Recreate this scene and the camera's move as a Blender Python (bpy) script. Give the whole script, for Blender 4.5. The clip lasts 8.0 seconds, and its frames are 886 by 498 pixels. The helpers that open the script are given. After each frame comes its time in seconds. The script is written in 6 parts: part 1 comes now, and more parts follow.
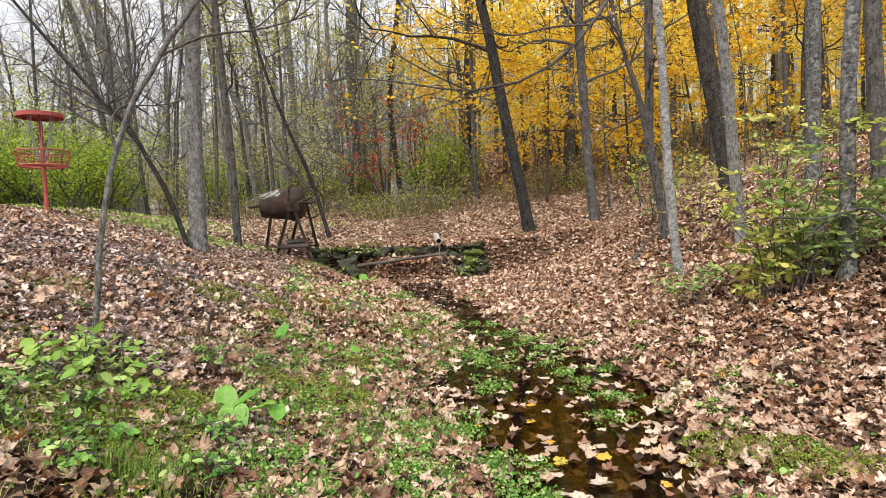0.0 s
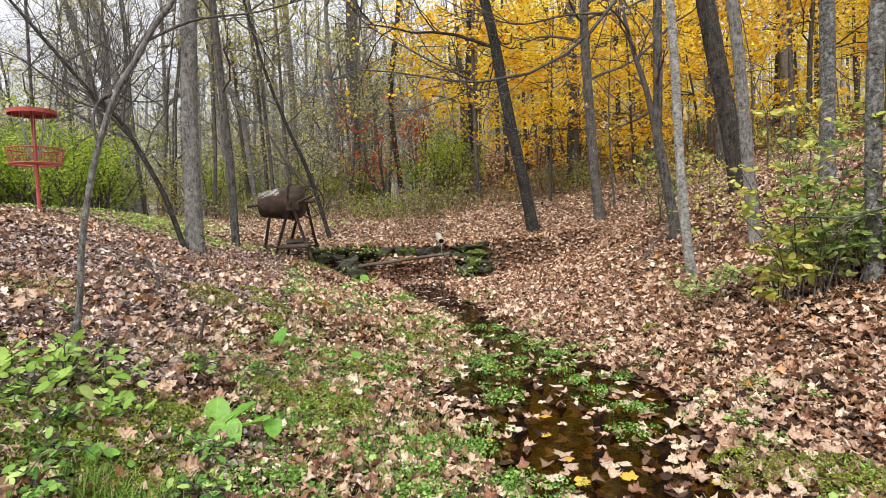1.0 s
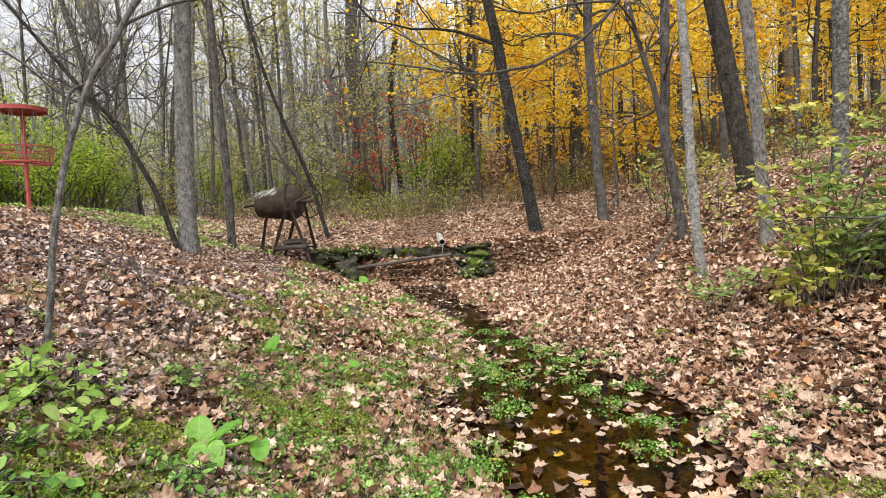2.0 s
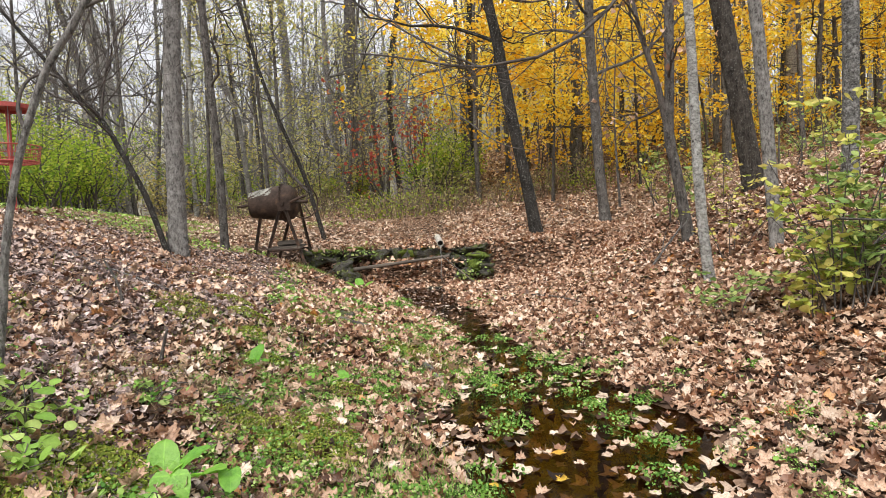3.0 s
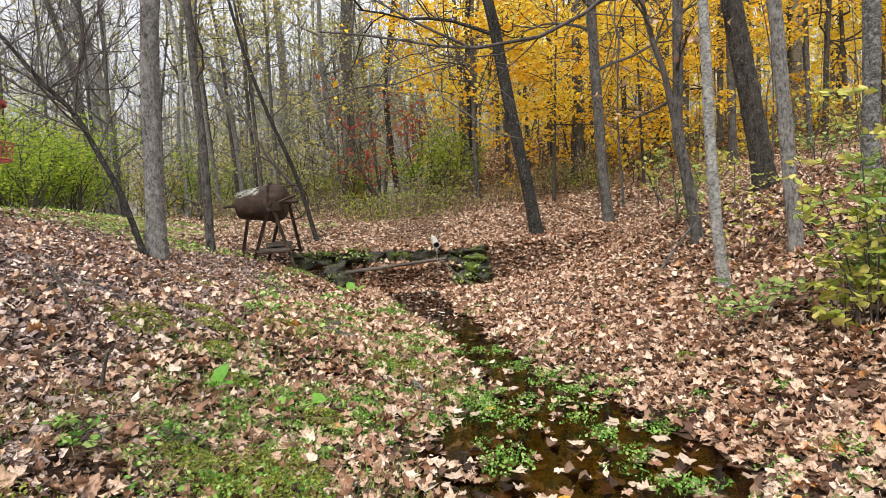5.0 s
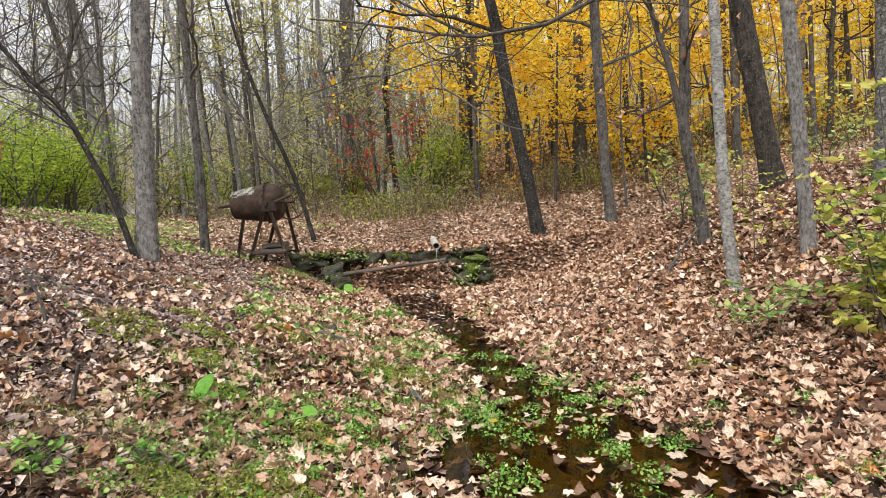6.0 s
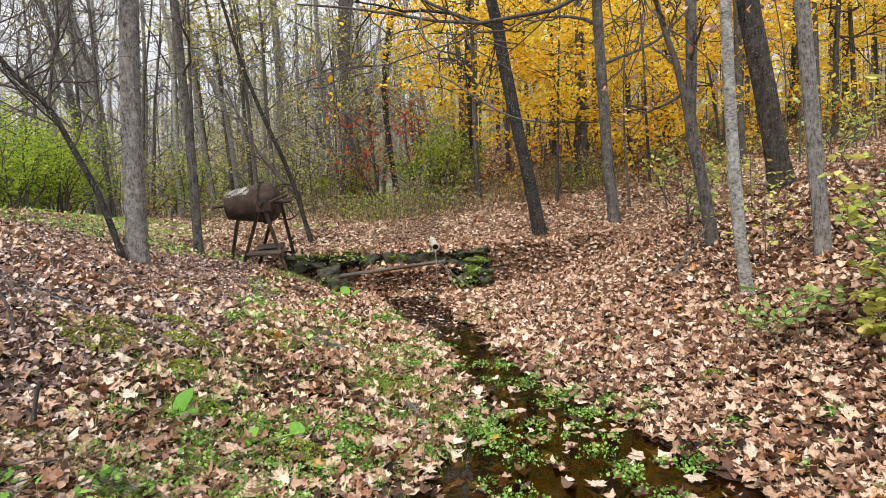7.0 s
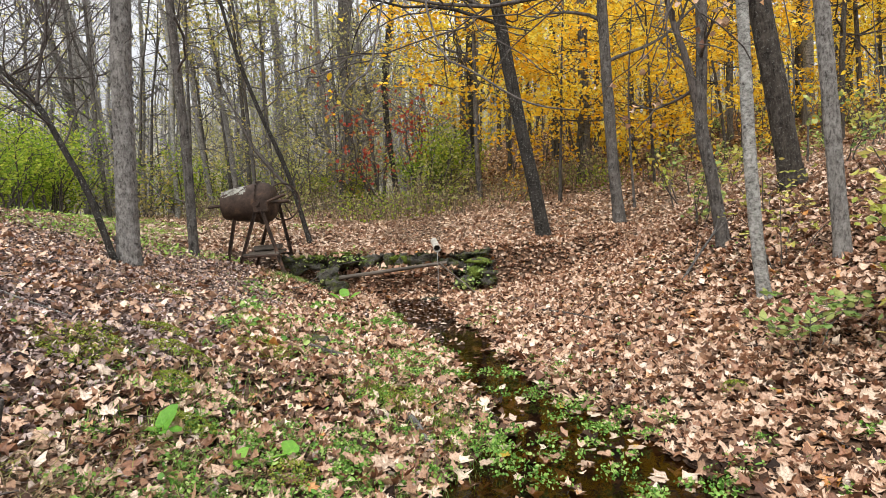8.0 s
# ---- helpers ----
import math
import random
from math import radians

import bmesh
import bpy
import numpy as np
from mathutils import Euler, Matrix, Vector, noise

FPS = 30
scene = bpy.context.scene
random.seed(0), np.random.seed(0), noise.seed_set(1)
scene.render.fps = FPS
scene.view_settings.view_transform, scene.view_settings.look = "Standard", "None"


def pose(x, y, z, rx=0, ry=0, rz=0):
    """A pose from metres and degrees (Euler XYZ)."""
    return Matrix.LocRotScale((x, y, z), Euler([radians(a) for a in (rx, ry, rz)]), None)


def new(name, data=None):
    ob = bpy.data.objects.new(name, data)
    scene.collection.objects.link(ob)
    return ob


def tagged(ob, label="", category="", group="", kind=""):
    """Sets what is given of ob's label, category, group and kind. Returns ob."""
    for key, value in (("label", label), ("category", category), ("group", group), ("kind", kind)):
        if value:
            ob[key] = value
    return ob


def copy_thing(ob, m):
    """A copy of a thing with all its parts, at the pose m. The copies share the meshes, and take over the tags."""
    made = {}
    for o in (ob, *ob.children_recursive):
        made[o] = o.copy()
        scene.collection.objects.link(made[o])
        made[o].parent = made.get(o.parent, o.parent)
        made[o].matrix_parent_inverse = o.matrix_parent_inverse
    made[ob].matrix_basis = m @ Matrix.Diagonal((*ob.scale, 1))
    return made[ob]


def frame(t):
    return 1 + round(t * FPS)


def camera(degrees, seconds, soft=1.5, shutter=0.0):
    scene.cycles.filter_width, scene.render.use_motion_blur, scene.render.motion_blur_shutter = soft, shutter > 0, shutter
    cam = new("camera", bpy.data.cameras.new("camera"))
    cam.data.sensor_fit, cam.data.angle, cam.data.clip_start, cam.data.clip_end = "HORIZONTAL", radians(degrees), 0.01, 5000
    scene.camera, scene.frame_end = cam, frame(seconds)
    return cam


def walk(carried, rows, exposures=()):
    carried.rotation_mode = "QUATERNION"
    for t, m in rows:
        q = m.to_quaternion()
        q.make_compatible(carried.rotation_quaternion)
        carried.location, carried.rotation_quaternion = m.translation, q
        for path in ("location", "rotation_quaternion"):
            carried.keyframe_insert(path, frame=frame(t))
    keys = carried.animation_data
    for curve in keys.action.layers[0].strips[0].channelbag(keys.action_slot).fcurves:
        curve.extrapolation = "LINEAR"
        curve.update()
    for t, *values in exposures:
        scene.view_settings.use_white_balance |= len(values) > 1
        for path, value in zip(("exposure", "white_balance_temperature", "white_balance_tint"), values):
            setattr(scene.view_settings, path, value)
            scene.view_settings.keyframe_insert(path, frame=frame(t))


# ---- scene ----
cam = camera(73.0, 8.0, soft=0.6)
PITCH, ROLL = -2.2, 2.2
ROWS = [
    (0.0, 0.000, 0.000, 1.030), (0.5, -0.016, 0.107, 1.027), (1.0, -0.043, 0.215, 1.027), (1.5, -0.060, 0.323, 1.030),
    (3.0, -0.028, 0.659, 1.046), (3.5, 0.003, 0.764, 1.056), (4.0, 0.026, 0.881, 1.058), (4.5, 0.029, 0.981, 1.060),
    (6.0, 0.031, 1.276, 1.066), (6.5, 0.034, 1.377, 1.077), (7.0, 0.040, 1.491, 1.076), (7.5, 0.026, 1.597, 1.075),
    (8.0, 0.016, 1.703, 1.084),
]
walk(cam, [(t, pose(x, y, z, 90 + PITCH, ROLL, 0)) for t, x, y, z in ROWS])

# ---- world and sun: a bright overcast autumn day ----
SUN_ELEV, SUN_ROT = radians(48), radians(200)
world = bpy.data.worlds.new("overcast_sky")
scene.world = world
world.use_nodes = True
wn, wl = world.node_tree.nodes, world.node_tree.links
wn.clear()
w_out, w_bg, w_sky, w_mix = wn.new("ShaderNodeOutputWorld"), wn.new("ShaderNodeBackground"), wn.new("ShaderNodeTexSky"), wn.new("ShaderNodeMix")
w_sky.sky_type, w_sky.sun_disc, w_sky.sun_elevation, w_sky.sun_rotation = "NISHITA", False, SUN_ELEV, SUN_ROT
w_sky.dust_density = 4.0
w_mix.data_type = "RGBA"
w_mix.inputs[0].default_value = 0.88
w_coord, w_sep, w_map, w_tint = (wn.new("ShaderNode" + k) for k in ("TexCoord", "SeparateXYZ", "MapRange", "Mix"))
w_map.inputs[3].default_value, w_map.inputs[4].default_value = 0.4, 1.2
w_tint.data_type, w_tint.blend_type = "RGBA", "MULTIPLY"
w_tint.inputs[0].default_value = 1.0
w_tint.inputs[6].default_value = (8.7, 8.75, 9.0, 1)
wl.new(w_coord.outputs["Generated"], w_sep.inputs[0])
wl.new(w_sep.outputs[2], w_map.inputs[0])
wl.new(w_map.outputs[0], w_tint.inputs[7])
wl.new(w_tint.outputs[2], w_mix.inputs[7])
wl.new(w_sky.outputs[0], w_mix.inputs[6])
wl.new(w_mix.outputs[2], w_bg.inputs[0])
w_bg.inputs[1].default_value = 0.1
wl.new(w_bg.outputs[0], w_out.inputs[0])
sun = new("sun", bpy.data.lights.new("sun", "SUN"))
sun.data.energy, sun.data.angle, sun.data.color = 1.5, radians(14), (1.0, 0.95, 0.88)
sun.matrix_world = Matrix.Rotation(-SUN_ROT, 4, "Z") @ Matrix.Rotation(SUN_ELEV - radians(90), 4, "X")
scene.view_settings.exposure = 1.0

RNG = np.random.default_rng(7)


# ---- materials ----
def nodes_of(name):
    m = bpy.data.materials.new(name)
    m.use_nodes = True
    nt = m.node_tree
    nt.nodes.clear()
    out = nt.nodes.new("ShaderNodeOutputMaterial")
    return m, nt, out


def ramp(nt, fac, stops):
    r = nt.nodes.new("ShaderNodeValToRGB")
    while len(r.color_ramp.elements) < len(stops):
        r.color_ramp.elements.new(0.5)
    for e, (p, c) in zip(r.color_ramp.elements, stops):
        e.position, e.color = p, (*c, 1)
    nt.links.new(fac, r.inputs[0])
    return r.outputs[0]


def noise_tex(nt, scale, detail=4.0, rough=0.6, stretch=None, world_space=True):
    geo = nt.nodes.new("ShaderNodeNewGeometry") if world_space else nt.nodes.new("ShaderNodeTexCoord")
    src = geo.outputs["Position"] if world_space else geo.outputs["Object"]
    if stretch:
        mp = nt.nodes.new("ShaderNodeMapping")
        mp.inputs["Scale"].default_value = stretch
        nt.links.new(src, mp.inputs["Vector"])
        src = mp.outputs[0]
    n = nt.nodes.new("ShaderNodeTexNoise")
    n.inputs["Scale"].default_value, n.inputs["Detail"].default_value, n.inputs["Roughness"].default_value = scale, detail, rough
    nt.links.new(src, n.inputs["Vector"])
    return n.outputs["Fac"]


def mixed(nt, fac, a, b, blend="MIX"):
    m = nt.nodes.new("ShaderNodeMix")
    m.data_type, m.blend_type = "RGBA", blend
    for sock, v in ((m.inputs[0], fac), (m.inputs[6], a), (m.inputs[7], b)):
        if isinstance(v, (int, float)):
            sock.default_value = v
        elif isinstance(v, tuple):
            sock.default_value = (*v, 1)
        else:
            nt.links.new(v, sock)
    return m.outputs[2]


def bump(nt, height, strength, distance):
    b = nt.nodes.new("ShaderNodeBump")
    b.inputs["Strength"].default_value, b.inputs["Distance"].default_value = strength, distance
    nt.links.new(height, b.inputs["Height"])
    return b.outputs[0]


def principled(nt, out, color, rough=0.8, normal=None, metal=0.0, spec=0.3):
    p = nt.nodes.new("ShaderNodeBsdfPrincipled")
    if isinstance(color, tuple):
        p.inputs["Base Color"].default_value = (*color, 1)
    else:
        nt.links.new(color, p.inputs["Base Color"])
    if isinstance(rough, (int, float)):
        p.inputs["Roughness"].default_value = rough
    else:
        nt.links.new(rough, p.inputs["Roughness"])
    p.inputs["Metallic"].default_value, p.inputs["Specular IOR Level"].default_value = metal, spec
    if normal is not None:
        nt.links.new(normal, p.inputs["Normal"])
    nt.links.new(p.outputs[0], out.inputs[0])
    return p


def two_tone(name, stops, scale, rough=0.85, stretch=None, bump_scale=None, bump_depth=0.01, fine=None, metal=0.0, spec=0.3, world_space=True):
    """A rough natural surface: coarse colour patches, fine grain and relief."""
    m, nt, out = nodes_of(name)
    col = ramp(nt, noise_tex(nt, scale, 5, 0.65, stretch, world_space), stops)
    grain = noise_tex(nt, fine or scale * 7, 3, 0.7, stretch, world_space)
    col = mixed(nt, 0.45, col, ramp(nt, grain, [(0.3, (0.25, 0.25, 0.25)), (0.7, (1.0, 1.0, 1.0))]), "MULTIPLY")
    h = noise_tex(nt, bump_scale or scale * 4, 4, 0.7, stretch, world_space)
    principled(nt, out, col, rough, bump(nt, h, 0.7, bump_depth), metal, spec)
    return m


def leaf_material(name, stops, through_light=0.3, rough=0.65, spots=None, spec=0.25, veins=0.45, blotches=85, per_tree=False):
    """Leaves: each one takes its own tone from the ramp, with veins from its middle, a worn rim and blotches."""
    m, nt, out = nodes_of(name)

    def math_node(op, a, b=None):
        n = nt.nodes.new("ShaderNodeMath")
        n.operation = op
        for sock, v in zip(n.inputs, (a, b)):
            if isinstance(v, (int, float)):
                sock.default_value = v
            elif v is not None:
                nt.links.new(v, sock)
        return n.outputs[0]

    geo, info, att, sep = (nt.nodes.new(k) for k in ("ShaderNodeNewGeometry", "ShaderNodeObjectInfo", "ShaderNodeAttribute", "ShaderNodeSeparateXYZ"))
    att.attribute_name = "leaf_place"
    nt.links.new(att.outputs["Vector"], sep.inputs[0])
    tone = math_node("FRACT", math_node("ADD", geo.outputs["Random Per Island"], info.outputs["Random"]))
    col = ramp(nt, tone, stops)
    if per_tree:
        col = mixed(nt, 0.8, col, ramp(nt, info.outputs["Random"], [(0.0, (0.9, 0.74, 0.6)), (0.3, (1.0, 0.92, 0.85)), (0.6, (1.0, 1.0, 1.0)), (1.0, (0.93, 1.0, 1.0))]), "MULTIPLY")
    blotch = noise_tex(nt, blotches, 4, 0.75)
    col = mixed(nt, 0.8, col, ramp(nt, blotch, [(0.34, spots or (0.45, 0.38, 0.33)), (0.56, (1.0, 1.0, 1.0)), (0.7, (1.12, 1.1, 1.08))]), "MULTIPLY")
    px, py = sep.outputs[0], sep.outputs[1]
    far = math_node("SQRT", math_node("ADD", math_node("MULTIPLY", px, px), math_node("MULTIPLY", py, py)))
    ray = math_node("MULTIPLY", math_node("ABSOLUTE", math_node("SINE", math_node("MULTIPLY", math_node("ARCTAN2", py, px), 4.0))), far)
    vein = math_node("LESS_THAN", ray, 0.035)
    rim = ramp(nt, math_node("ADD", far, math_node("MULTIPLY", blotch, 0.25)), [(0.35, (0, 0, 0)), (0.68, (0.6, 0.6, 0.6))])
    col = mixed(nt, rim, col, mixed(nt, 1.0, col, (0.62, 0.53, 0.44) if not spots else (0.85, 0.85, 0.7), "MULTIPLY"))
    col = mixed(nt, math_node("MULTIPLY", vein, veins), col, mixed(nt, 1.0, col, (0.5, 0.44, 0.37) if not spots else (1.3, 1.3, 1.25), "MULTIPLY"))
    p = principled(nt, out, col, rough, bump(nt, noise_tex(nt, 90, 3, 0.7), 0.5, 0.006), 0.0, spec)
    if through_light:
        tr, mx = nt.nodes.new("ShaderNodeBsdfTranslucent"), nt.nodes.new("ShaderNodeMixShader")
        nt.links.new(col, tr.inputs[0])
        mx.inputs[0].default_value = through_light
        nt.links.new(p.outputs[0], mx.inputs[1])
        nt.links.new(tr.outputs[0], mx.inputs[2])
        nt.links.new(mx.outputs[0], out.inputs[0])
    return m


def bark_material(name, dark, light, patch=None, scale=6.0, lichen=0.0, relief=0.02, stretch=(1, 1, 0.22), patch_scale=8.0):
    """Bark: furrows drawn out along the trunk, with paler patches and lichen."""
    m, nt, out = nodes_of(name)
    f = noise_tex(nt, scale * 4.5, 7, 0.78, stretch)
    col = ramp(nt, f, [(0.38, dark), (0.6, light)])
    col = mixed(nt, ramp(nt, noise_tex(nt, patch_scale, 6, 0.75), [(0.48, (0, 0, 0)), (0.64, (0.6, 0.6, 0.6))]), col, patch or light)
    if lichen:
        col = mixed(nt, ramp(nt, noise_tex(nt, 38, 6, 0.8), [(0.62 - lichen * 0.2, (0, 0, 0)), (0.68, (0.8, 0.8, 0.8))]), col, (0.38, 0.4, 0.36))
    h = noise_tex(nt, scale * 5, 5, 0.75, stretch)
    principled(nt, out, col, 0.9, bump(nt, h, 0.9, relief), 0, 0.2)
    return m


def ground_material():
    m, nt, out = nodes_of("forest_floor")
    soil = ramp(nt, noise_tex(nt, 9, 6, 0.7), [(0.3, (0.016, 0.011, 0.008)), (0.55, (0.055, 0.037, 0.026)), (0.75, (0.14, 0.098, 0.07))])
    v = nt.nodes.new("ShaderNodeTexVoronoi")
    v.inputs["Scale"].default_value = 16
    geo = nt.nodes.new("ShaderNodeNewGeometry")
    nt.links.new(geo.outputs["Position"], v.inputs["Vector"])
    lit = ramp(nt, v.outputs["Color"], [(0.1, (0.03, 0.018, 0.012)), (0.4, (0.1, 0.06, 0.04)), (0.7, (0.2, 0.125, 0.085)), (0.95, (0.36, 0.25, 0.18))])
    col = mixed(nt, ramp(nt, noise_tex(nt, 1.1, 5, 0.6), [(0.4, (0.25, 0.25, 0.25)), (0.6, (0.85, 0.85, 0.85))]), soil, lit)
    h = mixed(nt, 0.5, v.outputs["Distance"], noise_tex(nt, 30, 5, 0.75))
    principled(nt, out, col, 0.95, bump(nt, h, 0.8, 0.03), 0, 0.15)
    return m


def water_material():
    m, nt, out = nodes_of("stream_water")
    g, t, mx, fr = (nt.nodes.new(k) for k in ("ShaderNodeBsdfGlossy", "ShaderNodeBsdfTransparent", "ShaderNodeMixShader", "ShaderNodeFresnel"))
    g.inputs["Roughness"].default_value = 0.03
    t.inputs[0].default_value = (0.36, 0.27, 0.15, 1)
    fr.inputs[0].default_value = 1.33
    n = bump(nt, noise_tex(nt, 9, 3, 0.5), 0.12, 0.01)
    nt.links.new(n, g.inputs["Normal"])
    nt.links.new(n, fr.inputs["Normal"])
    nt.links.new(fr.outputs[0], mx.inputs[0])
    nt.links.new(t.outputs[0], mx.inputs[1])
    nt.links.new(g.outputs[0], mx.inputs[2])
    nt.links.new(mx.outputs[0], out.inputs[0])
    return m


M_GROUND, M_WATER = ground_material(), water_material()
BROWNS = [(0.0, (0.075, 0.032, 0.018)), (0.15, (0.32, 0.15, 0.08)), (0.3, (0.43, 0.258, 0.162)), (0.55, (0.63, 0.432, 0.305)), (0.84, (0.82, 0.62, 0.475)), (0.95, (0.92, 0.79, 0.66)), (1.0, (0.6, 0.27, 0.06))]
M_LITTER = leaf_material("fallen_leaf_brown", BROWNS, 0.1, 0.43, None, 0.5)
# lower leaves, coloured extra dark to deepen the shadowed gaps in the litter
M_LITTER_DARK = leaf_material("fallen_leaf_gap_shade", [(0.0, (0.02, 0.011, 0.007)), (0.4, (0.08, 0.044, 0.027)), (0.8, (0.2, 0.125, 0.082)), (1.0, (0.34, 0.23, 0.16))], 0.08, 0.7)
M_SLOPE_LITTER = leaf_material("fallen_leaf_russet", [(0.0, (0.1, 0.05, 0.025)), (0.3, (0.34, 0.19, 0.085)), (0.7, (0.56, 0.37, 0.185)), (1.0, (0.74, 0.56, 0.33))], 0.1, 0.7)
M_MULCH = leaf_material("grey_wood_mulch", [(0.0, (0.03, 0.022, 0.022)), (0.15, (0.12, 0.09, 0.086)), (0.45, (0.36, 0.28, 0.262)), (0.8, (0.62, 0.495, 0.46)), (1.0, (0.88, 0.76, 0.71))], 0.05, 0.8)
M_MEADOW = two_tone("pale_meadow", [(0.3, (0.3, 0.33, 0.13)), (0.6, (0.47, 0.46, 0.23)), (0.8, (0.6, 0.56, 0.34))], 0.6, 0.95, None, 4, 0.05)
M_STALK = two_tone("dead_stalk", [(0.3, (0.05, 0.04, 0.03)), (0.55, (0.22, 0.175, 0.12)), (0.75, (0.45, 0.37, 0.26))], 3, 0.9)
M_YELLOW_FALLEN = leaf_material("fallen_leaf_yellow", [(0.0, (0.78, 0.55, 0.08)), (1.0, (0.75, 0.38, 0.06))], 0.15, 0.55)
M_PALE_FALLEN = leaf_material("fallen_leaf_pale", [(0.0, (0.5, 0.37, 0.28)), (0.6, (0.68, 0.54, 0.42)), (1.0, (0.8, 0.68, 0.55))], 0.15, 0.42)
M_CRESS = leaf_material("watercress_leaf", [(0.0, (0.06, 0.17, 0.025)), (0.35, (0.16, 0.34, 0.06)), (0.7, (0.28, 0.47, 0.1)), (1.0, (0.52, 0.65, 0.24))], 0.3, 0.4, (0.75, 0.8, 0.65))
M_GRASS = leaf_material("grass_blade", [(0.0, (0.07, 0.15, 0.03)), (0.6, (0.18, 0.32, 0.06)), (1.0, (0.36, 0.42, 0.12))], 0.3, 0.6, (0.8, 0.85, 0.75))
M_BURDOCK = leaf_material("broad_green_leaf", [(0.0, (0.14, 0.36, 0.035)), (1.0, (0.27, 0.5, 0.07))], 0.3, 0.4, (0.55, 0.68, 0.4), 0.45, 0.7, 40)
M_HERB = leaf_material("herb_yellow_green", [(0.0, (0.2, 0.38, 0.06)), (0.6, (0.38, 0.56, 0.12)), (1.0, (0.55, 0.68, 0.24))], 0.35, 0.5, (0.85, 0.85, 0.75))
M_SHRUB_Y = leaf_material("shrub_leaf_yellow", [(0.0, (0.33, 0.42, 0.07)), (0.6, (0.56, 0.55, 0.14)), (1.0, (0.7, 0.6, 0.2))], 0.35, 0.5, (0.85, 0.85, 0.7))
M_SHRUB_G = leaf_material("shrub_leaf_green", [(0.0, (0.15, 0.26, 0.07)), (0.5, (0.33, 0.45, 0.14)), (1.0, (0.56, 0.61, 0.22))], 0.35, 0.5, (0.8, 0.85, 0.75))
M_GOLD = leaf_material("maple_leaf_gold", [(0.0, (0.74, 0.44, 0.025)), (0.25, (0.88, 0.6, 0.04)), (0.7, (0.94, 0.75, 0.1)), (1.0, (0.87, 0.82, 0.25))], 0.8, 0.55, (0.92, 0.88, 0.8), per_tree=True)
M_MOSSLET = leaf_material("moss_shoot", [(0.0, (0.1, 0.15, 0.02)), (0.6, (0.26, 0.32, 0.05)), (1.0, (0.45, 0.46, 0.1))], 0.3, 0.8, (0.8, 0.85, 0.7))
M_RED = leaf_material("maple_leaf_red", [(0.0, (0.4, 0.06, 0.045)), (0.6, (0.56, 0.14, 0.09)), (1.0, (0.66, 0.3, 0.12))], 0.5, 0.55)
M_BUSH = leaf_material("bush_leaf_green", [(0.0, (0.14, 0.25, 0.03)), (0.5, (0.34, 0.47, 0.05)), (1.0, (0.6, 0.63, 0.11))], 0.58, 0.55, (0.8, 0.85, 0.7), per_tree=True)
M_OLIVE = leaf_material("sparse_leaf_olive", [(0.0, (0.28, 0.3, 0.11)), (0.6, (0.51, 0.51, 0.2)), (1.0, (0.72, 0.63, 0.24))], 0.65, 0.6, (0.85, 0.85, 0.7), per_tree=True)
# far twigs, with the paling of hazy air mixed into their colour
M_FARLEAF = leaf_material("air_paled_twigs", [(0.0, (0.42, 0.41, 0.38)), (0.5, (0.58, 0.57, 0.52)), (0.8, (0.6, 0.59, 0.43)), (1.0, (0.74, 0.65, 0.36))], 0.6, 0.9, (0.9, 0.9, 0.85))
M_DRYWEED = leaf_material("dry_weed", [(0.0, (0.17, 0.12, 0.08)), (0.35, (0.42, 0.34, 0.22)), (0.65, (0.6, 0.51, 0.33)), (0.75, (0.36, 0.42, 0.13)), (1.0, (0.5, 0.55, 0.18))], 0.45, 0.8)
B_GREY = bark_material("grey_bark", (0.05, 0.045, 0.041), (0.33, 0.314, 0.298), (0.5, 0.482, 0.46), 11, 0.4, 0.05, (1, 1, 0.35), 13.0)
B_DARK = bark_material("dark_furrowed_bark", (0.008, 0.007, 0.006), (0.042, 0.037, 0.033), (0.058, 0.053, 0.048), 6, 0.3, 0.04, (1, 1, 0.16))
B_BROWN = bark_material("brown_bark", (0.02, 0.0175, 0.016), (0.125, 0.113, 0.103), (0.2, 0.188, 0.175), 7, 0.3, 0.03)
B_SCARRED = bark_material("scarred_pale_bark", (0.02, 0.019, 0.018), (0.17, 0.165, 0.155), (0.5, 0.495, 0.48), 6, 0.4, 0.03, (1, 1, 1.2), 20.0)
B_UMBER = bark_material("umber_ridged_bark", (0.012, 0.01, 0.0085), (0.085, 0.073, 0.062), (0.14, 0.125, 0.11), 6, 0.25, 0.05, (1, 1, 0.14))
B_PALE = bark_material("pale_smooth_bark", (0.045, 0.043, 0.04), (0.36, 0.35, 0.33), (0.68, 0.675, 0.655), 7, 0.7, 0.02, (1, 1, 1.8), 17.0)
# bark of the far trunks, lightened in colour to imitate distance haze
B_FAR = bark_material("haze_paled_bark", (0.16, 0.153, 0.148), (0.36, 0.35, 0.335), None, 3, 0.2, 0.01)
B_SHOOT = bark_material("grey_shoot_bark", (0.06, 0.055, 0.052), (0.2, 0.19, 0.18), None, 8, 0.2, 0.01)
B_TWIG = bark_material("twig_bark", (0.03, 0.026, 0.024), (0.13, 0.115, 0.105), None, 12, 0, 0.005)
M_MOSS = two_tone("moss", [(0.3, (0.04, 0.06, 0.012)), (0.6, (0.15, 0.2, 0.03)), (0.8, (0.3, 0.33, 0.07))], 22, 1.0, None, 70, 0.04)
M_STONE = two_tone("mossy_stone", [(0.3, (0.022, 0.02, 0.016)), (0.47, (0.11, 0.105, 0.09)), (0.56, (0.07, 0.08, 0.03)), (0.75, (0.17, 0.2, 0.05))], 9, 0.95, None, 30, 0.08)
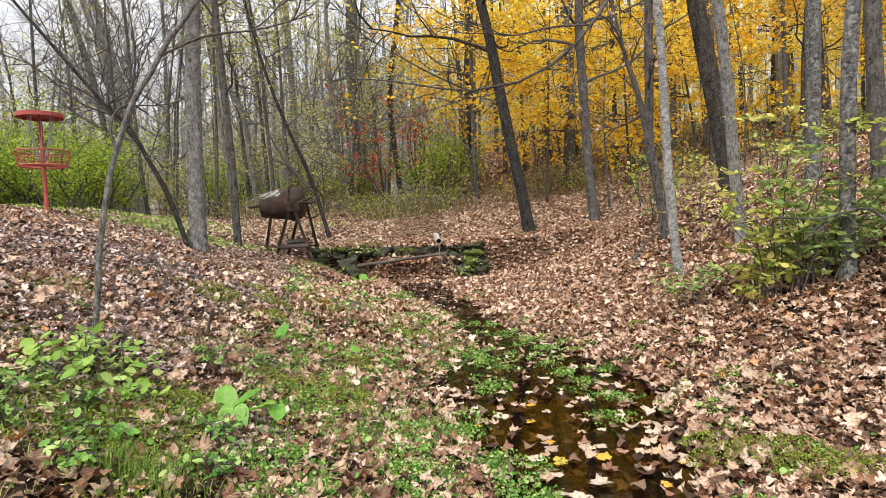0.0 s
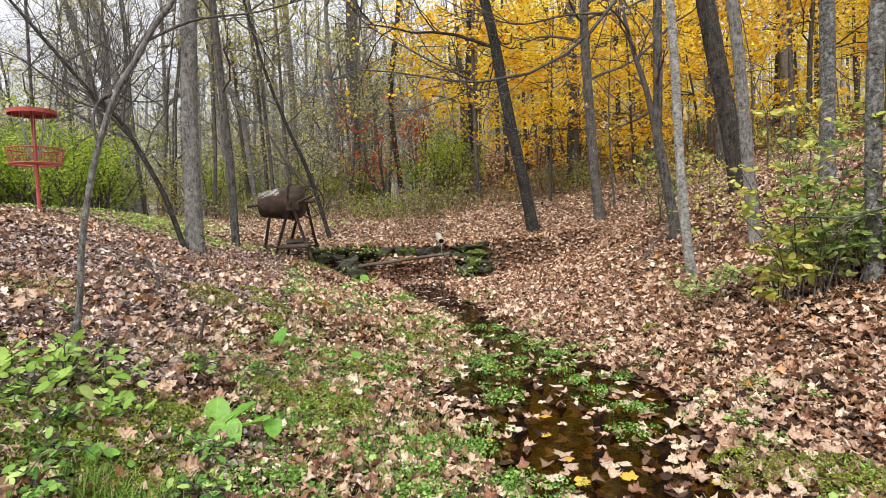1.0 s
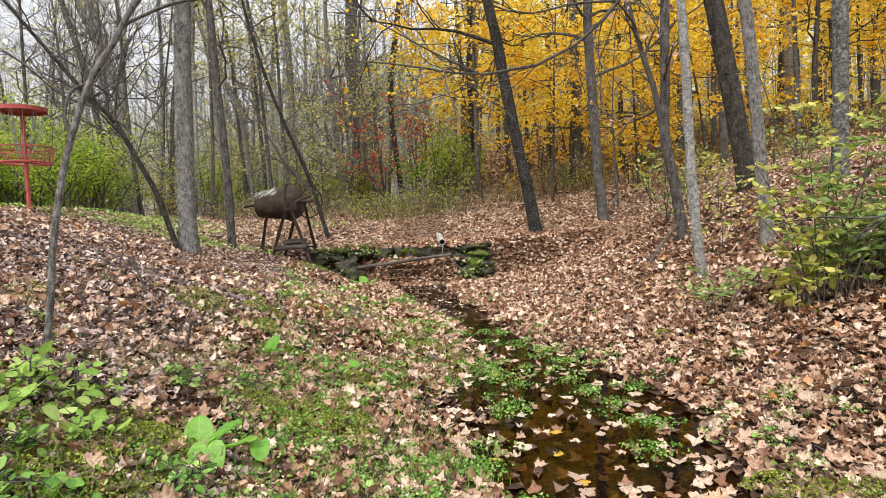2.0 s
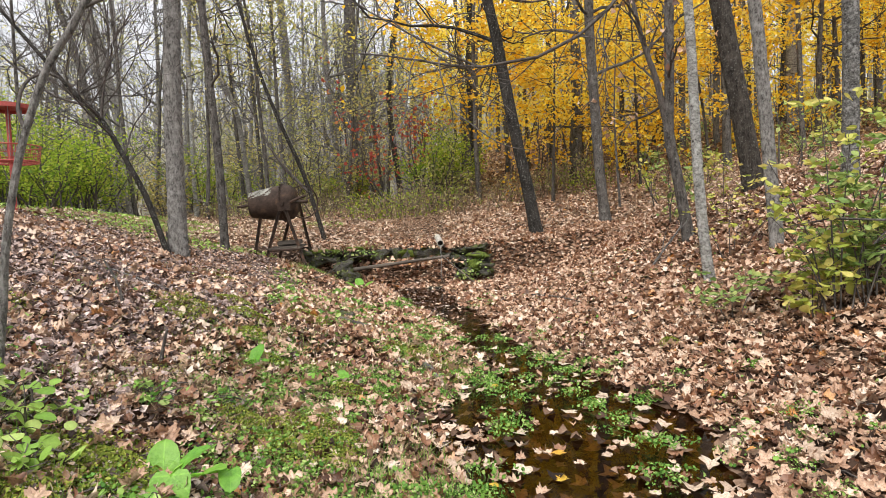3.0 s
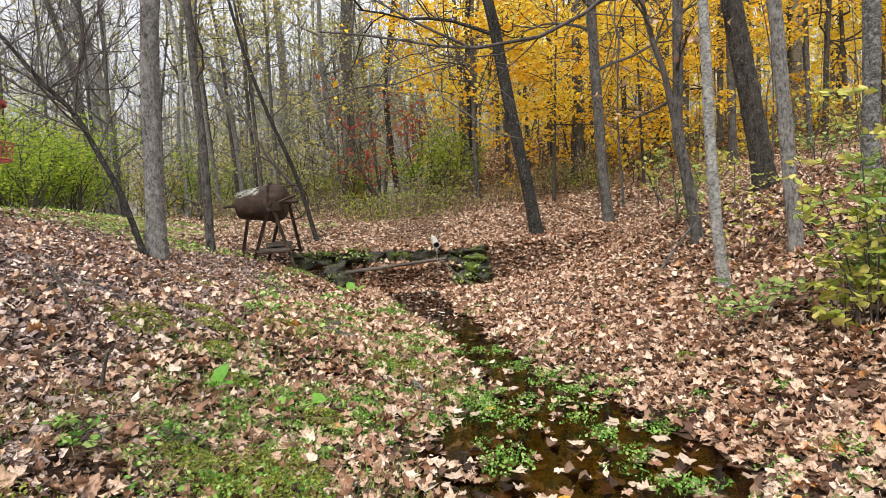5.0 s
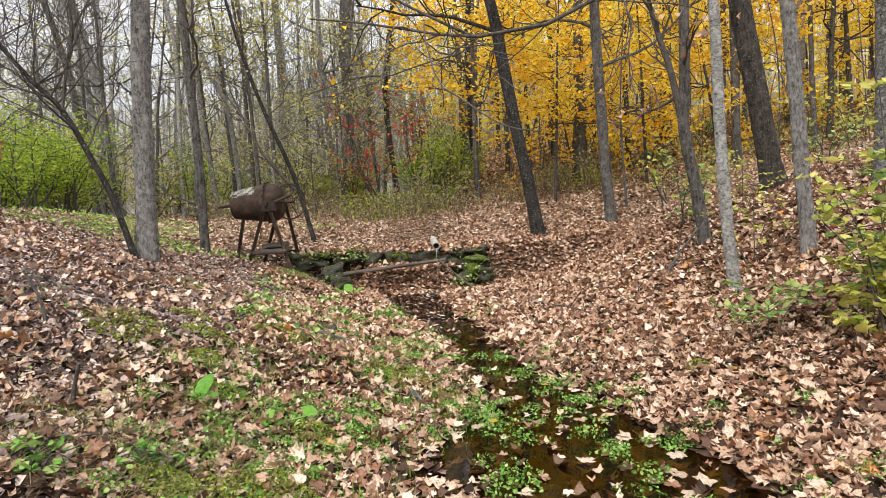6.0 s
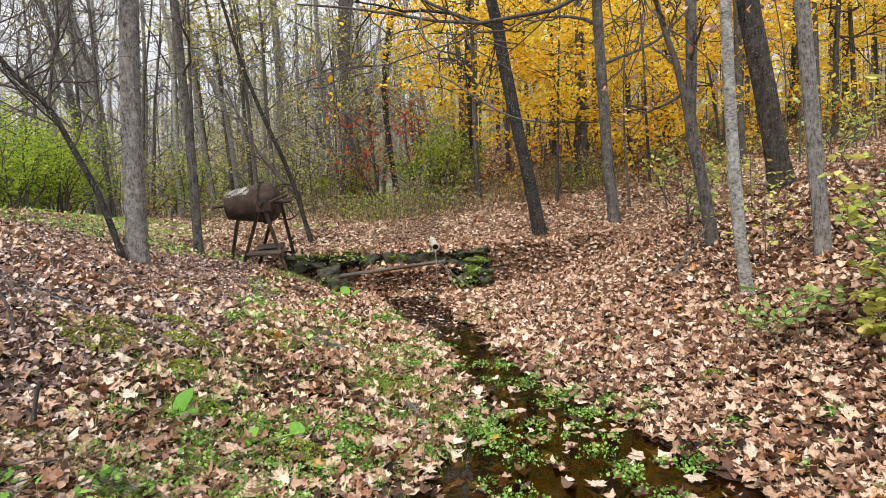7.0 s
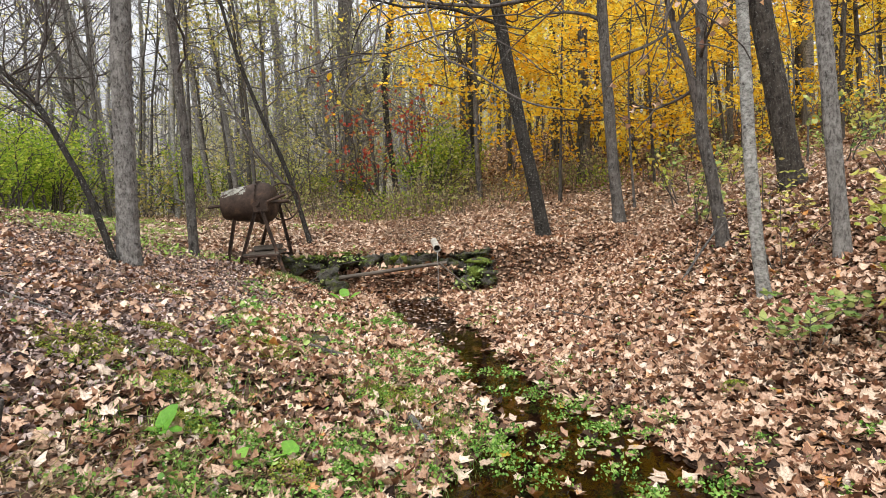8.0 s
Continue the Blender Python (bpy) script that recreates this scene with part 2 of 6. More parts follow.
M_RUST = two_tone("rusted_steel", [(0.3, (0.028, 0.02, 0.016)), (0.55, (0.085, 0.056, 0.042)), (0.8, (0.2, 0.115, 0.075))], 7, 0.75, None, 60, 0.004, None, 0.3)
M_OLDWOOD = two_tone("weathered_wood", [(0.3, (0.05, 0.042, 0.035)), (0.6, (0.17, 0.145, 0.12)), (0.8, (0.3, 0.27, 0.23))], 8, 0.9, (0.15, 1, 1), 50, 0.006)
M_PVC = two_tone("stained_white_plastic", [(0.3, (0.3, 0.28, 0.23)), (0.6, (0.6, 0.58, 0.53))], 10, 0.45, None, 60, 0.001)
M_JET = two_tone("falling_water_thread", [(0.3, (0.2, 0.2, 0.19)), (0.7, (0.45, 0.45, 0.44))], 40, 0.1, (1, 1, 0.2), 60, 0.002, None, 0.0, 0.8)
# near-black that paints the shade inside the pipe
M_BLACK = two_tone("pipe_shade_black", [(0.3, (0.008, 0.007, 0.006)), (0.7, (0.02, 0.018, 0.015))], 10, 0.6)
M_REDPAINT = two_tone("faded_red_paint", [(0.3, (0.44, 0.075, 0.068)), (0.7, (0.56, 0.14, 0.12))], 6, 0.5, None, 60, 0.002)
M_CHAIN = two_tone("galvanised_chain", [(0.3, (0.3, 0.3, 0.3)), (0.7, (0.55, 0.55, 0.55))], 30, 0.4, None, 80, 0.001, None, 0.8)


# ---- mesh helpers ----
def fast_mesh(name, v, f, smooth=True):
    """A mesh from arrays of vertices and of equal-sized faces."""
    v, f = np.asarray(v, np.float32), np.asarray(f, np.int32)
    me = bpy.data.meshes.new(name)
    n, k = f.shape
    me.vertices.add(len(v))
    me.vertices.foreach_set("co", v.ravel())
    me.loops.add(n * k)
    me.loops.foreach_set("vertex_index", f.ravel())
    me.polygons.add(n)
    me.polygons.foreach_set("loop_start", np.arange(n, dtype=np.int32) * k)
    me.update(calc_edges=True)
    me.polygons.foreach_set("use_smooth", np.full(n, smooth))
    return me


def put(name, v, f, material, parent=None, label="", smooth=True):
    me = fast_mesh(name, v, f, smooth)
    me.materials.append(material)
    ob = new(name, me)
    if parent:
        ob.parent = parent
    return tagged(ob, label)


def part(name, bm, material, parent, label="", smooth=False):
    me = bpy.data.meshes.new(name)
    bm.to_mesh(me)
    bm.free()
    me.materials.append(material)
    if smooth:
        me.polygons.foreach_set("use_smooth", np.full(len(me.polygons), True))
    ob = new(name, me)
    ob.parent = parent
    return tagged(ob, label)


def thing(name, label, category, at=(0, 0, 0), group="", kind="", rz=0.0):
    ob = new(name)
    ob.empty_display_size = 0.2
    ob.matrix_basis = pose(*at, 0, 0, rz)
    return tagged(ob, label, category, group, kind)


def scatter(tv, tf, mats, pos):
    """Copies of a small template at many poses: arrays of vertices and faces."""
    v = np.einsum("kij,nj->kni", mats, tv) + pos[:, None, :]
    f = tf[None] + (np.arange(len(pos)) * len(tv))[:, None, None]
    return v.reshape(-1, 3), f.reshape(-1, tf.shape[1])


def turns(yaw, tilt_x, tilt_y, size):
    """Rotation matrices: tilt about x, then y, then yaw about z, times a size."""
    cx, sx, cy, sy, cz, sz = np.cos(tilt_x), np.sin(tilt_x), np.cos(tilt_y), np.sin(tilt_y), np.cos(yaw), np.sin(yaw)
    o, i = np.zeros_like(cx), np.ones_like(cx)
    rx = np.stack([i, o, o, o, cx, -sx, o, sx, cx], -1).reshape(-1, 3, 3)
    ry = np.stack([cy, o, sy, o, i, o, -sy, o, cy], -1).reshape(-1, 3, 3)
    rz = np.stack([cz, -sz, o, sz, cz, o, o, o, i], -1).reshape(-1, 3, 3)
    return rz @ ry @ rx * np.asarray(size).reshape(-1, 1, 1)


def fan_leaf(radii, curl=0.0, cup=0.0, stem=0.0):
    """A leaf of width about 1 as a fan round its middle; radii, evenly spaced or each with its angle, go round from the tip. curl lifts tips, cup folds the halves."""
    n = len(radii)
    a = np.arange(n) * 2 * math.pi / n + math.pi / 2
    if np.ndim(radii) == 2:
        a, radii = np.radians([p[0] for p in radii]) + math.pi / 2, np.array([p[1] for p in radii])
    xy = np.stack([np.cos(a) * radii, np.sin(a) * radii], -1)
    r2 = np.sum(xy**2, 1)
    z = curl * r2 * (0.6 + 0.8 * np.sin(a * 2 + 1.0)) + cup * np.abs(xy[:, 0])
    v = np.concatenate([[[0, 0, 0]], np.column_stack([xy, z])])
    f = np.array([[0, 1 + i, 1 + (i + 1) % n] for i in range(n)])
    return v, f


MAPLE_HALF = [(0, 0.6), (9, 0.47), (19, 0.46), (27, 0.36), (37, 0.47), (46, 0.58), (56, 0.48), (67, 0.47), (78, 0.37), (94, 0.42), (108, 0.48), (126, 0.38), (152, 0.32)]
MAPLE_FINE = MAPLE_HALF + [(180, 0.14)] + [(360 - a, r) for a, r in MAPLE_HALF[:0:-1]]
MAPLE = [(a, r) for a, r in MAPLE_FINE if a not in (9, 351, 19, 341, 67, 293, 37, 323, 126, 234)]


def rich_leaf(outline, roll, seed):
    """A maple leaf with an inner ring of vertices and a stalk, crumpled and rolled about a line across it."""
    g = np.random.default_rng(seed)
    n = len(outline)
    a = np.radians([p[0] for p in outline]) + math.pi / 2
    radii = np.array([p[1] for p in outline])
    out = np.stack([np.cos(a) * radii, np.sin(a) * radii], -1)
    inner = 0.27 * (0.55 + 0.45 * radii / 0.6)
    mid = np.stack([np.cos(a) * inner, np.sin(a) * inner], -1) * np.minimum(1.0, radii / 0.3)[:, None]
    mid = np.where((radii < 0.2)[:, None], out * 0.5, mid)
    sway = g.uniform(-0.12, 0.12)
    flat = np.concatenate([[[0, 0]], mid, out, [[sway - 0.012, -0.5], [sway + 0.012, -0.5]]])
    turn = g.uniform(0, math.pi)
    c, s = math.cos(turn), math.sin(turn)
    u, w = flat[:, 0] * c + flat[:, 1] * s, -flat[:, 0] * s + flat[:, 1] * c
    k = roll if abs(roll) > 0.05 else 0.05
    uu, z = np.sin(k * u) / k, (1 - np.cos(k * u)) / k
    crease = 0.05 * np.sin(np.arctan2(flat[:, 1], flat[:, 0]) * 5 + g.uniform(0, 6)) * np.hypot(flat[:, 0], flat[:, 1]) / 0.4
    z = z + 0.3 * g.uniform(-1, 1) * w * w + crease + g.normal(0, 0.03, len(flat)) * np.concatenate([[0.3], np.ones(n) * 0.8, np.ones(n) * 1.6, [0.5, 0.5]])
    v = np.column_stack([uu * c - w * s, uu * s + w * c, z])
    f = [[0, 1 + i, 1 + (i + 1) % n] for i in range(n)]
    for i in range(n):
        j = (i + 1) % n
        f += [[1 + i, 1 + n + i, 1 + n + j], [1 + i, 1 + n + j, 1 + j]]
    base = 1 + n + next(i for i, p in enumerate(outline) if p[0] == 180)
    f.append([base, 2 * n + 1, 2 * n + 2])
    return v, np.array(f), np.column_stack([flat, np.zeros(len(flat))])


def worn(outline, seed):
    """The outline of a leaf with lobes torn or shrunk by chance."""
    g = np.random.default_rng(100 + seed)
    side = 1 + g.uniform(-0.18, 0.12) * np.sin(np.radians([p[0] for p in outline]) + g.uniform(0, 6))
    k = g.uniform(0.84, 1.1, len(outline)) * (1 - 0.4 * (g.random(len(outline)) < 0.07)) * side
    return [(a, r * q) for (a, r), q in zip(outline, k)]


def ring_leaf(radii, seed):
    """Evenly spaced radii as an outline, worn."""
    return worn([(360 * i / len(radii), r) for i, r in enumerate(radii)], seed)


MAPLE_LEAVES = [fan_leaf(worn(MAPLE, i), c, u) for i, (c, u) in enumerate(((0.3, 0.1), (0.8, 0.15), (-0.6, 0.3), (1.0, -0.3), (0.6, 0.6), (-0.9, -0.2), (1.2, 0.2), (0.9, 0.45), (-1.0, 0.4)))]
STAR = [fan_leaf(ring_leaf([0.58, 0.41, 0.55, 0.41, 0.36, 0.41, 0.55, 0.41], 20 + i), c, u) for i, (c, u) in enumerate(((0.3, 0.1), (0.7, 0.25), (-0.6, 0.3), (1.0, 0.15), (0.6, 0.55), (-0.8, -0.2)))]
OVAL = [fan_leaf(np.array([0.55, 0.36, 0.26, 0.34, 0.48, 0.34, 0.26, 0.36]), c, u) for c, u in ((0.2, 0.2), (-0.3, 0.3))]
HERBLEAF = [fan_leaf(np.array([0.58, 0.47, 0.4, 0.38, 0.42, 0.4, 0.42, 0.38, 0.4, 0.47]), c, u) for c, u in ((0.25, 0.2), (-0.4, 0.25), (0.5, -0.15))]
LEAFLET = [fan_leaf([(0, 0.62), (14, 0.45), (32, 0.36), (60, 0.31), (100, 0.3), (140, 0.35), (172, 0.42), (188, 0.42), (220, 0.35), (260, 0.3), (300, 0.31), (328, 0.36), (346, 0.45)], c, u) for c, u in ((0.3, 0.25), (-0.6, 0.3), (-0.9, 0.15))]
TREFOIL = [fan_leaf(worn([(0, 0.62), (14, 0.5), (26, 0.36), (38, 0.16), (55, 0.4), (75, 0.55), (92, 0.5), (112, 0.36), (135, 0.16), (180, 0.1), (225, 0.16), (248, 0.36), (268, 0.5), (285, 0.55), (305, 0.4), (322, 0.16), (334, 0.36), (346, 0.5)], 60 + i), c, u) for i, (c, u) in enumerate(((0.3, 0.25), (-0.5, 0.3), (-0.8, -0.1), (0.6, 0.35)))]
PENTA = [fan_leaf(np.array([0.58, 0.46, 0.36, 0.44, 0.5]), c, u) for c, u in ((0.5, 0.15), (-0.6, 0.3), (1.1, -0.2))]
ROUND = [fan_leaf(np.array([0.52, 0.48, 0.44, 0.46, 0.5]), 0.1, 0.15)]
RICH = [rich_leaf(worn(MAPLE_FINE, 40 + i), r, i) for i, r in enumerate((0.6, 1.4, 2.4, 3.2, -1.4, 2.8, 1.9, -2.2, 4.0, 3.4, 2.2, -3.0))]
CHIP = [(np.array([[0, 0.5, 0.03], [-w, 0.2, 0], [-w * 0.8, -0.4, 0.02], [w, -0.3, 0.06], [w * 0.7, 0.3, 0.03]]), np.array([[0, 1, 2], [0, 2, 3], [0, 3, 4]])) for w in (0.1, 0.18, 0.28)]
DIAMOND = [(np.array([[0, 0.55, 0], [-0.3, 0.05, 0.08], [0, -0.45, -0.02], [0.3, 0.05, 0.08]]), np.array([[0, 1, 2], [0, 2, 3]]))]


def leaf_places(me, places):
    """Stores where each vertex lies on its own leaf, for veins and rims."""
    att = me.attributes.new("leaf_place", "FLOAT_VECTOR", "POINT")
    att.data.foreach_set("vector", np.asarray(places, np.float32).ravel())


def leaf_cloud(name, templates, pos, size, material, parent=None, flat=None, label=""):
    """Leaves of several templates at many points, as one mesh. flat: the spread of their tilt in radians (None: any way)."""
    vs, fs, off, places = [], [], 0, []
    n = len(pos)
    which = RNG.integers(0, len(templates), n)
    yaw = RNG.uniform(0, 2 * math.pi, n)
    if flat is None:
        tx, ty = RNG.uniform(-1.3, 1.3, n), RNG.uniform(-1.3, 1.3, n)
    else:
        tx, ty = RNG.normal(0, flat, n), RNG.normal(0, flat, n)
    mats = turns(yaw, tx, ty, size if np.ndim(size) else np.full(n, size))
    for i, (tv, tf, *flat_place) in enumerate(templates):
        k = which == i
        if k.any():
            v, f = scatter(tv, tf, mats[k], pos[k])
            vs.append(v)
            fs.append(f + off)
            off += len(v)
            places.append(np.tile(flat_place[0] if flat_place else tv, (int(k.sum()), 1)))
    ob = put(name, np.concatenate(vs), np.concatenate(fs), material, parent, label)
    leaf_places(ob.data, np.concatenate(places))
    return ob


class Tubes:
    """Tapered round limbs collected into one mesh."""

    def __init__(self):
        self.v, self.f, self.n = [], [], 0

    def add(self, pts, radii, sides=6, wobble=0.0):
        pts = np.asarray(pts, float)
        k = len(pts)
        d = np.gradient(pts, axis=0)
        d /= np.linalg.norm(d, axis=1, keepdims=True) + 1e-9
        ref = np.array([1.0, 0.2, 0.1]) if abs(d[0, 0]) < 0.8 else np.array([0.1, 1.0, 0.2])
        a = np.cross(d, ref)
        a /= np.linalg.norm(a, axis=1, keepdims=True) + 1e-9
        b = np.cross(d, a)
        ang = np.arange(sides) * 2 * math.pi / sides
        r = np.asarray(radii, float)[:, None, None]
        if wobble:
            r = r * (1 + RNG.normal(0, wobble, (k, sides, 1)))
        ring = pts[:, None] + r * (np.cos(ang)[None, :, None] * a[:, None] + np.sin(ang)[None, :, None] * b[:, None])
        self.v.append(ring.reshape(-1, 3))
        i, j = np.meshgrid(np.arange(k - 1), np.arange(sides), indexing="ij")
        q = np.stack([i * sides + j, i * sides + (j + 1) % sides, (i + 1) * sides + (j + 1) % sides, (i + 1) * sides + j], -1).reshape(-1, 4)
        self.f.append(q + self.n)
        self.n += k * sides

    def put(self, name, material, parent=None, label=""):
        return put(name, np.concatenate(self.v), np.concatenate(self.f), material, parent, label)


def smooth_line(pts, n):
    """n points along a smooth line through pts."""
    pts = np.asarray(pts, float)
    t = np.arange(len(pts))
    s = np.linspace(0, len(pts) - 1, n)
    i = np.clip(s.astype(int), 0, len(pts) - 2)
    u = (s - i)[:, None]
    p0, p1, p2, p3 = pts[np.maximum(i - 1, 0)], pts[i], pts[i + 1], pts[np.minimum(i + 2, len(pts) - 1)]
    return 0.5 * (2 * p1 + (p2 - p0) * u + (2 * p0 - 5 * p1 + 4 * p2 - p3) * u**2 + (3 * p1 - p0 - 3 * p2 + p3) * u**3)


def grow(tubes, start, way, length, radius, depth, tips, rise=0.25, kink=0.25, sides=5, kids=4, spread=0.9):
    """A bough that wanders, tapers and forks into finer ones; tips collects points along the finest."""
    n = 6 if length > 0.5 else 4
    p, d, pts = np.array(start, float), np.array(way, float), [np.array(start, float)]
    d /= np.linalg.norm(d)
    for _ in range(n):
        d = d + RNG.normal(0, kink, 3) * np.array([1, 1, 0.7]) + np.array([0, 0, rise * 0.3])
        d /= np.linalg.norm(d)
        p = p + d * length / n
        pts.append(p.copy())
    pts = np.array(pts)
    tubes.add(pts, np.linspace(radius, max(radius * 0.35, 0.0025), n + 1), sides)
    if depth == 0:
        tips.extend(pts[1:])
        return
    for _ in range(kids):
        s = RNG.uniform(0.25, 1.0)
        i = min(int(s * n), n - 1)
        q = pts[i] + (pts[i + 1] - pts[i]) * (s * n - i)
        w = (pts[i + 1] - pts[i]) / (np.linalg.norm(pts[i + 1] - pts[i]) + 1e-9)
        w = w + RNG.normal(0, spread * 0.6, 3)
        grow(tubes, q, w, length * RNG.uniform(0.4, 0.65), max(radius * RNG.uniform(0.35, 0.55), 0.003), depth - 1, tips, rise, kink, max(3, sides - 1), kids, spread)


def trunk_tube(tubes, line, r0, r1, sides=12, n=18, flare=0.35):
    pts = smooth_line(line, n)
    s = np.linspace(0, 1, n)
    h = pts[:, 2] - pts[0, 2]
    r = (r0 + (r1 - r0) * s) * (1 + flare * np.exp(-h / (r0 * 1.6)))
    tubes.add(pts, r, sides, 0.025)
    return pts, r


# ---- the lie of the land ----
def bank_x(y):
    """The middle of the hollow between the mound and the slope."""
    return np.interp(y, [0, 2.3, 3.0, 3.7, 4.5, 5.0, 5.4, 5.7, 6.2, 6.8, 7.4, 8.0, 8.9, 10.2, 10.7], [0.75, 0.68, 0.66, 0.58, 0.5, 0.5, 0.42, 0.36, 0.3, 0.18, 0.0, -0.14, -0.26, -0.52, -0.56])


def bank_half(y):
    return np.interp(y, [0, 2.3, 3.0, 3.7, 4.4, 5.0, 5.5, 6.2, 6.8, 7.4, 8.9, 9.6, 10.6], [0.5, 0.4, 0.5, 0.56, 0.4, 0.32, 0.24, 0.26, 0.32, 0.36, 0.4, 0.48, 0.55])


STREAM_Y = [0, 2.2, 2.4, 2.65, 2.95, 3.3, 3.55, 3.8, 4.1, 4.45, 4.8, 5.2, 5.65, 6.1, 6.7, 7.2, 7.7, 8.4, 9.5, 10.2, 10.7]


def stream_x(y):
    """The middle of the water that lies in the hollow."""
    return np.interp(y, STREAM_Y, [0.5, 0.54, 0.6, 0.63, 0.58, 0.55, 0.54, 0.53, 0.53, 0.62, 0.61, 0.55, 0.37, 0.31, 0.16, 0.07, -0.14, -0.24, -0.43, -0.52, -0.56])


def stream_half(y):
    return np.interp(y, STREAM_Y, [0.38, 0.38, 0.4, 0.44, 0.54, 0.68, 0.74, 0.7, 0.56, 0.44, 0.34, 0.28, 0.22, 0.23, 0.23, 0.3, 0.34, 0.34, 0.42, 0.5, 0.55])


def edge_wobble(x, y):
    return (0.05 * waves(x, y, 4.0, 61) + 0.04 * waves(x, y, 11.0, 62)) * step(9.8, 8.5, y)


def water_z(y):
    return np.interp(y, [0, 5, 10.6], [0.0, 0.02, 0.14])


def step(a, b, x):
    t = np.clip((x - a) / (b - a), 0, 1)
    return t * t * (3 - 2 * t)


def waves(x, y, scale, seed):
    """Smooth random relief in -1..1."""
    g = np.random.default_rng(seed)
    out = 0
    for _ in range(7):
        a, k, p = g.uniform(0, 6.28), scale * g.uniform(0.6, 1.7), g.uniform(0, 6.28)
        out = out + np.sin((x * math.cos(a) + y * math.sin(a)) * k + p)
    return out / 4.0


def ground_z(x, y):
    x, y = np.asarray(x, float), np.asarray(y, float)
    wob = edge_wobble(x, y)
    s = x - bank_x(y)
    hw = np.maximum(bank_half(y) + wob, 0.08)
    left, right = np.maximum(0, -s - hw), np.maximum(0, s - hw)
    sw, ww = np.abs(x - stream_x(y)), np.maximum(stream_half(y) + wob, 0.08)
    dry = sw - ww
    zl = np.interp(left, [0, 0.5, 1, 2, 3, 4, 5, 7, 30], [0, 0.04, 0.16, 0.56, 0.92, 1.19, 1.42, 1.52, 1.8])
    zr = np.interp(right, [0, 0.5, 1, 2, 2.8, 3.5, 4.5, 6, 10, 40], [0, 0.04, 0.12, 0.38, 0.7, 1.03, 1.4, 1.8, 2.6, 6.0])
    bed = -0.09 * np.clip(1 - sw / ww, 0, 1) ** 0.6
    shore = np.where(y < 9.6, step(0.0, 0.35, dry), 1.0)
    z = (zl + zr) * shore + np.where(dry < 0, bed, 0.018 * step(0.0, 0.12, dry)) + water_z(y) * np.exp(-(left + right))
    rise = np.minimum(0.12 * np.maximum(0, y - 11.2), 0.75) + 0.02 * np.maximum(0, y - 17)
    hill = 1.07 + 0.092 * (x - 3) + 0.199 * (y - 11.7)
    hill = np.where(hill > 5.6, 5.6 + 1.2 * np.tanh((hill - 5.6) / 1.2), hill) + 0.1 * np.clip(y - 46, 0, 90)
    rise = rise + (12 + 2.5 * waves(x, y, 0.05, 15)) * step(46, 105, y) * step(0.25, -0.1, x / np.maximum(y, 1))
    back = 0.74 + rise + 0.1 * step(-1.5, -4, x)
    w = step(-4, 5, x)
    back = np.maximum(back, back * (1 - w) + hill * w)
    k = step(10.5, 11.0, y)
    z = z * (1 - k) + np.maximum(back, z * step(0.6, 3, left + right)) * k
    z = z + 0.16 * step(8.6, 9.6, y) * step(10.9, 10.2, y) * step(0.5, 1.2, left) * step(3.2, 1.6, left)
    z = z - 0.07 * step(3.4, 2.6, y) * step(0.5, 1.2, left)
    z = z + 0.38 * step(9.9, 10.5, y) * step(0.8, 0.5, np.abs(s)) * (1 - k)
    soft = step(0.0, 0.5, left + right)
    return z + soft * (0.022 * waves(x, y, 5.0, 3) + 0.05 * waves(x, y, 1.1, 4) * step(3.0, 6.0, y)) + 0.006 * waves(x, y, 17, 5)


def axis(lo, hi, stepping, far, growth=1.12):
    near = list(np.arange(lo, hi, stepping))
    d = stepping
    while near[-1] < far:
        d *= growth
        near.append(near[-1] + d)
    d = stepping
    while near[0] > -far:
        d *= growth
        near.insert(0, near[0] - d)
    return np.array(near)


def grid_mesh(xs, ys, fn):
    gx, gy = np.meshgrid(xs, ys, indexing="ij")
    v = np.stack([gx, gy, fn(gx, gy)], -1).reshape(-1, 3)
    i, j = np.meshgrid(np.arange(len(xs) - 1), np.arange(len(ys) - 1), indexing="ij")
    w = len(ys)
    return v, np.stack([i * w + j, (i + 1) * w + j, (i + 1) * w + j + 1, i * w + j + 1], -1).reshape(-1, 4)


ground = put("ground", *grid_mesh(axis(-7, 7, 0.07, 600), axis(-3, 14, 0.07, 700), ground_z), M_GROUND)
tagged(ground, "sloping woodland floor of dark soil under brown leaf litter", "ground", kind="structure")

meadow = put("meadow", *grid_mesh(np.linspace(6, 130, 90), np.linspace(47, 135, 70), lambda x, y: ground_z(x, y) + 0.06), M_MEADOW)
tagged(meadow, "pale mown meadow beyond the wooded slope", "meadow", kind="structure")

ys = np.arange(-6.0, 10.75, 0.06)
ts = np.linspace(-1.25, 1.25, 40)
gy, gt = np.meshgrid(ys, ts, indexing="ij")
wv = np.stack([stream_x(gy) + gt * (stream_half(gy) + 0.16), gy, water_z(gy) - 0.012 + 0 * gt], -1).reshape(-1, 3)
ii, jj = np.meshgrid(np.arange(len(ys) - 1), np.arange(len(ts) - 1), indexing="ij")
wf = np.stack([ii * 40 + jj, ii * 40 + jj + 1, (ii + 1) * 40 + jj + 1, (ii + 1) * 40 + jj], -1).reshape(-1, 4)
water = put("water", wv, wf, M_WATER)
tagged(water, "shallow clear stream over brown silt and sunken leaves", "water", kind="structure")


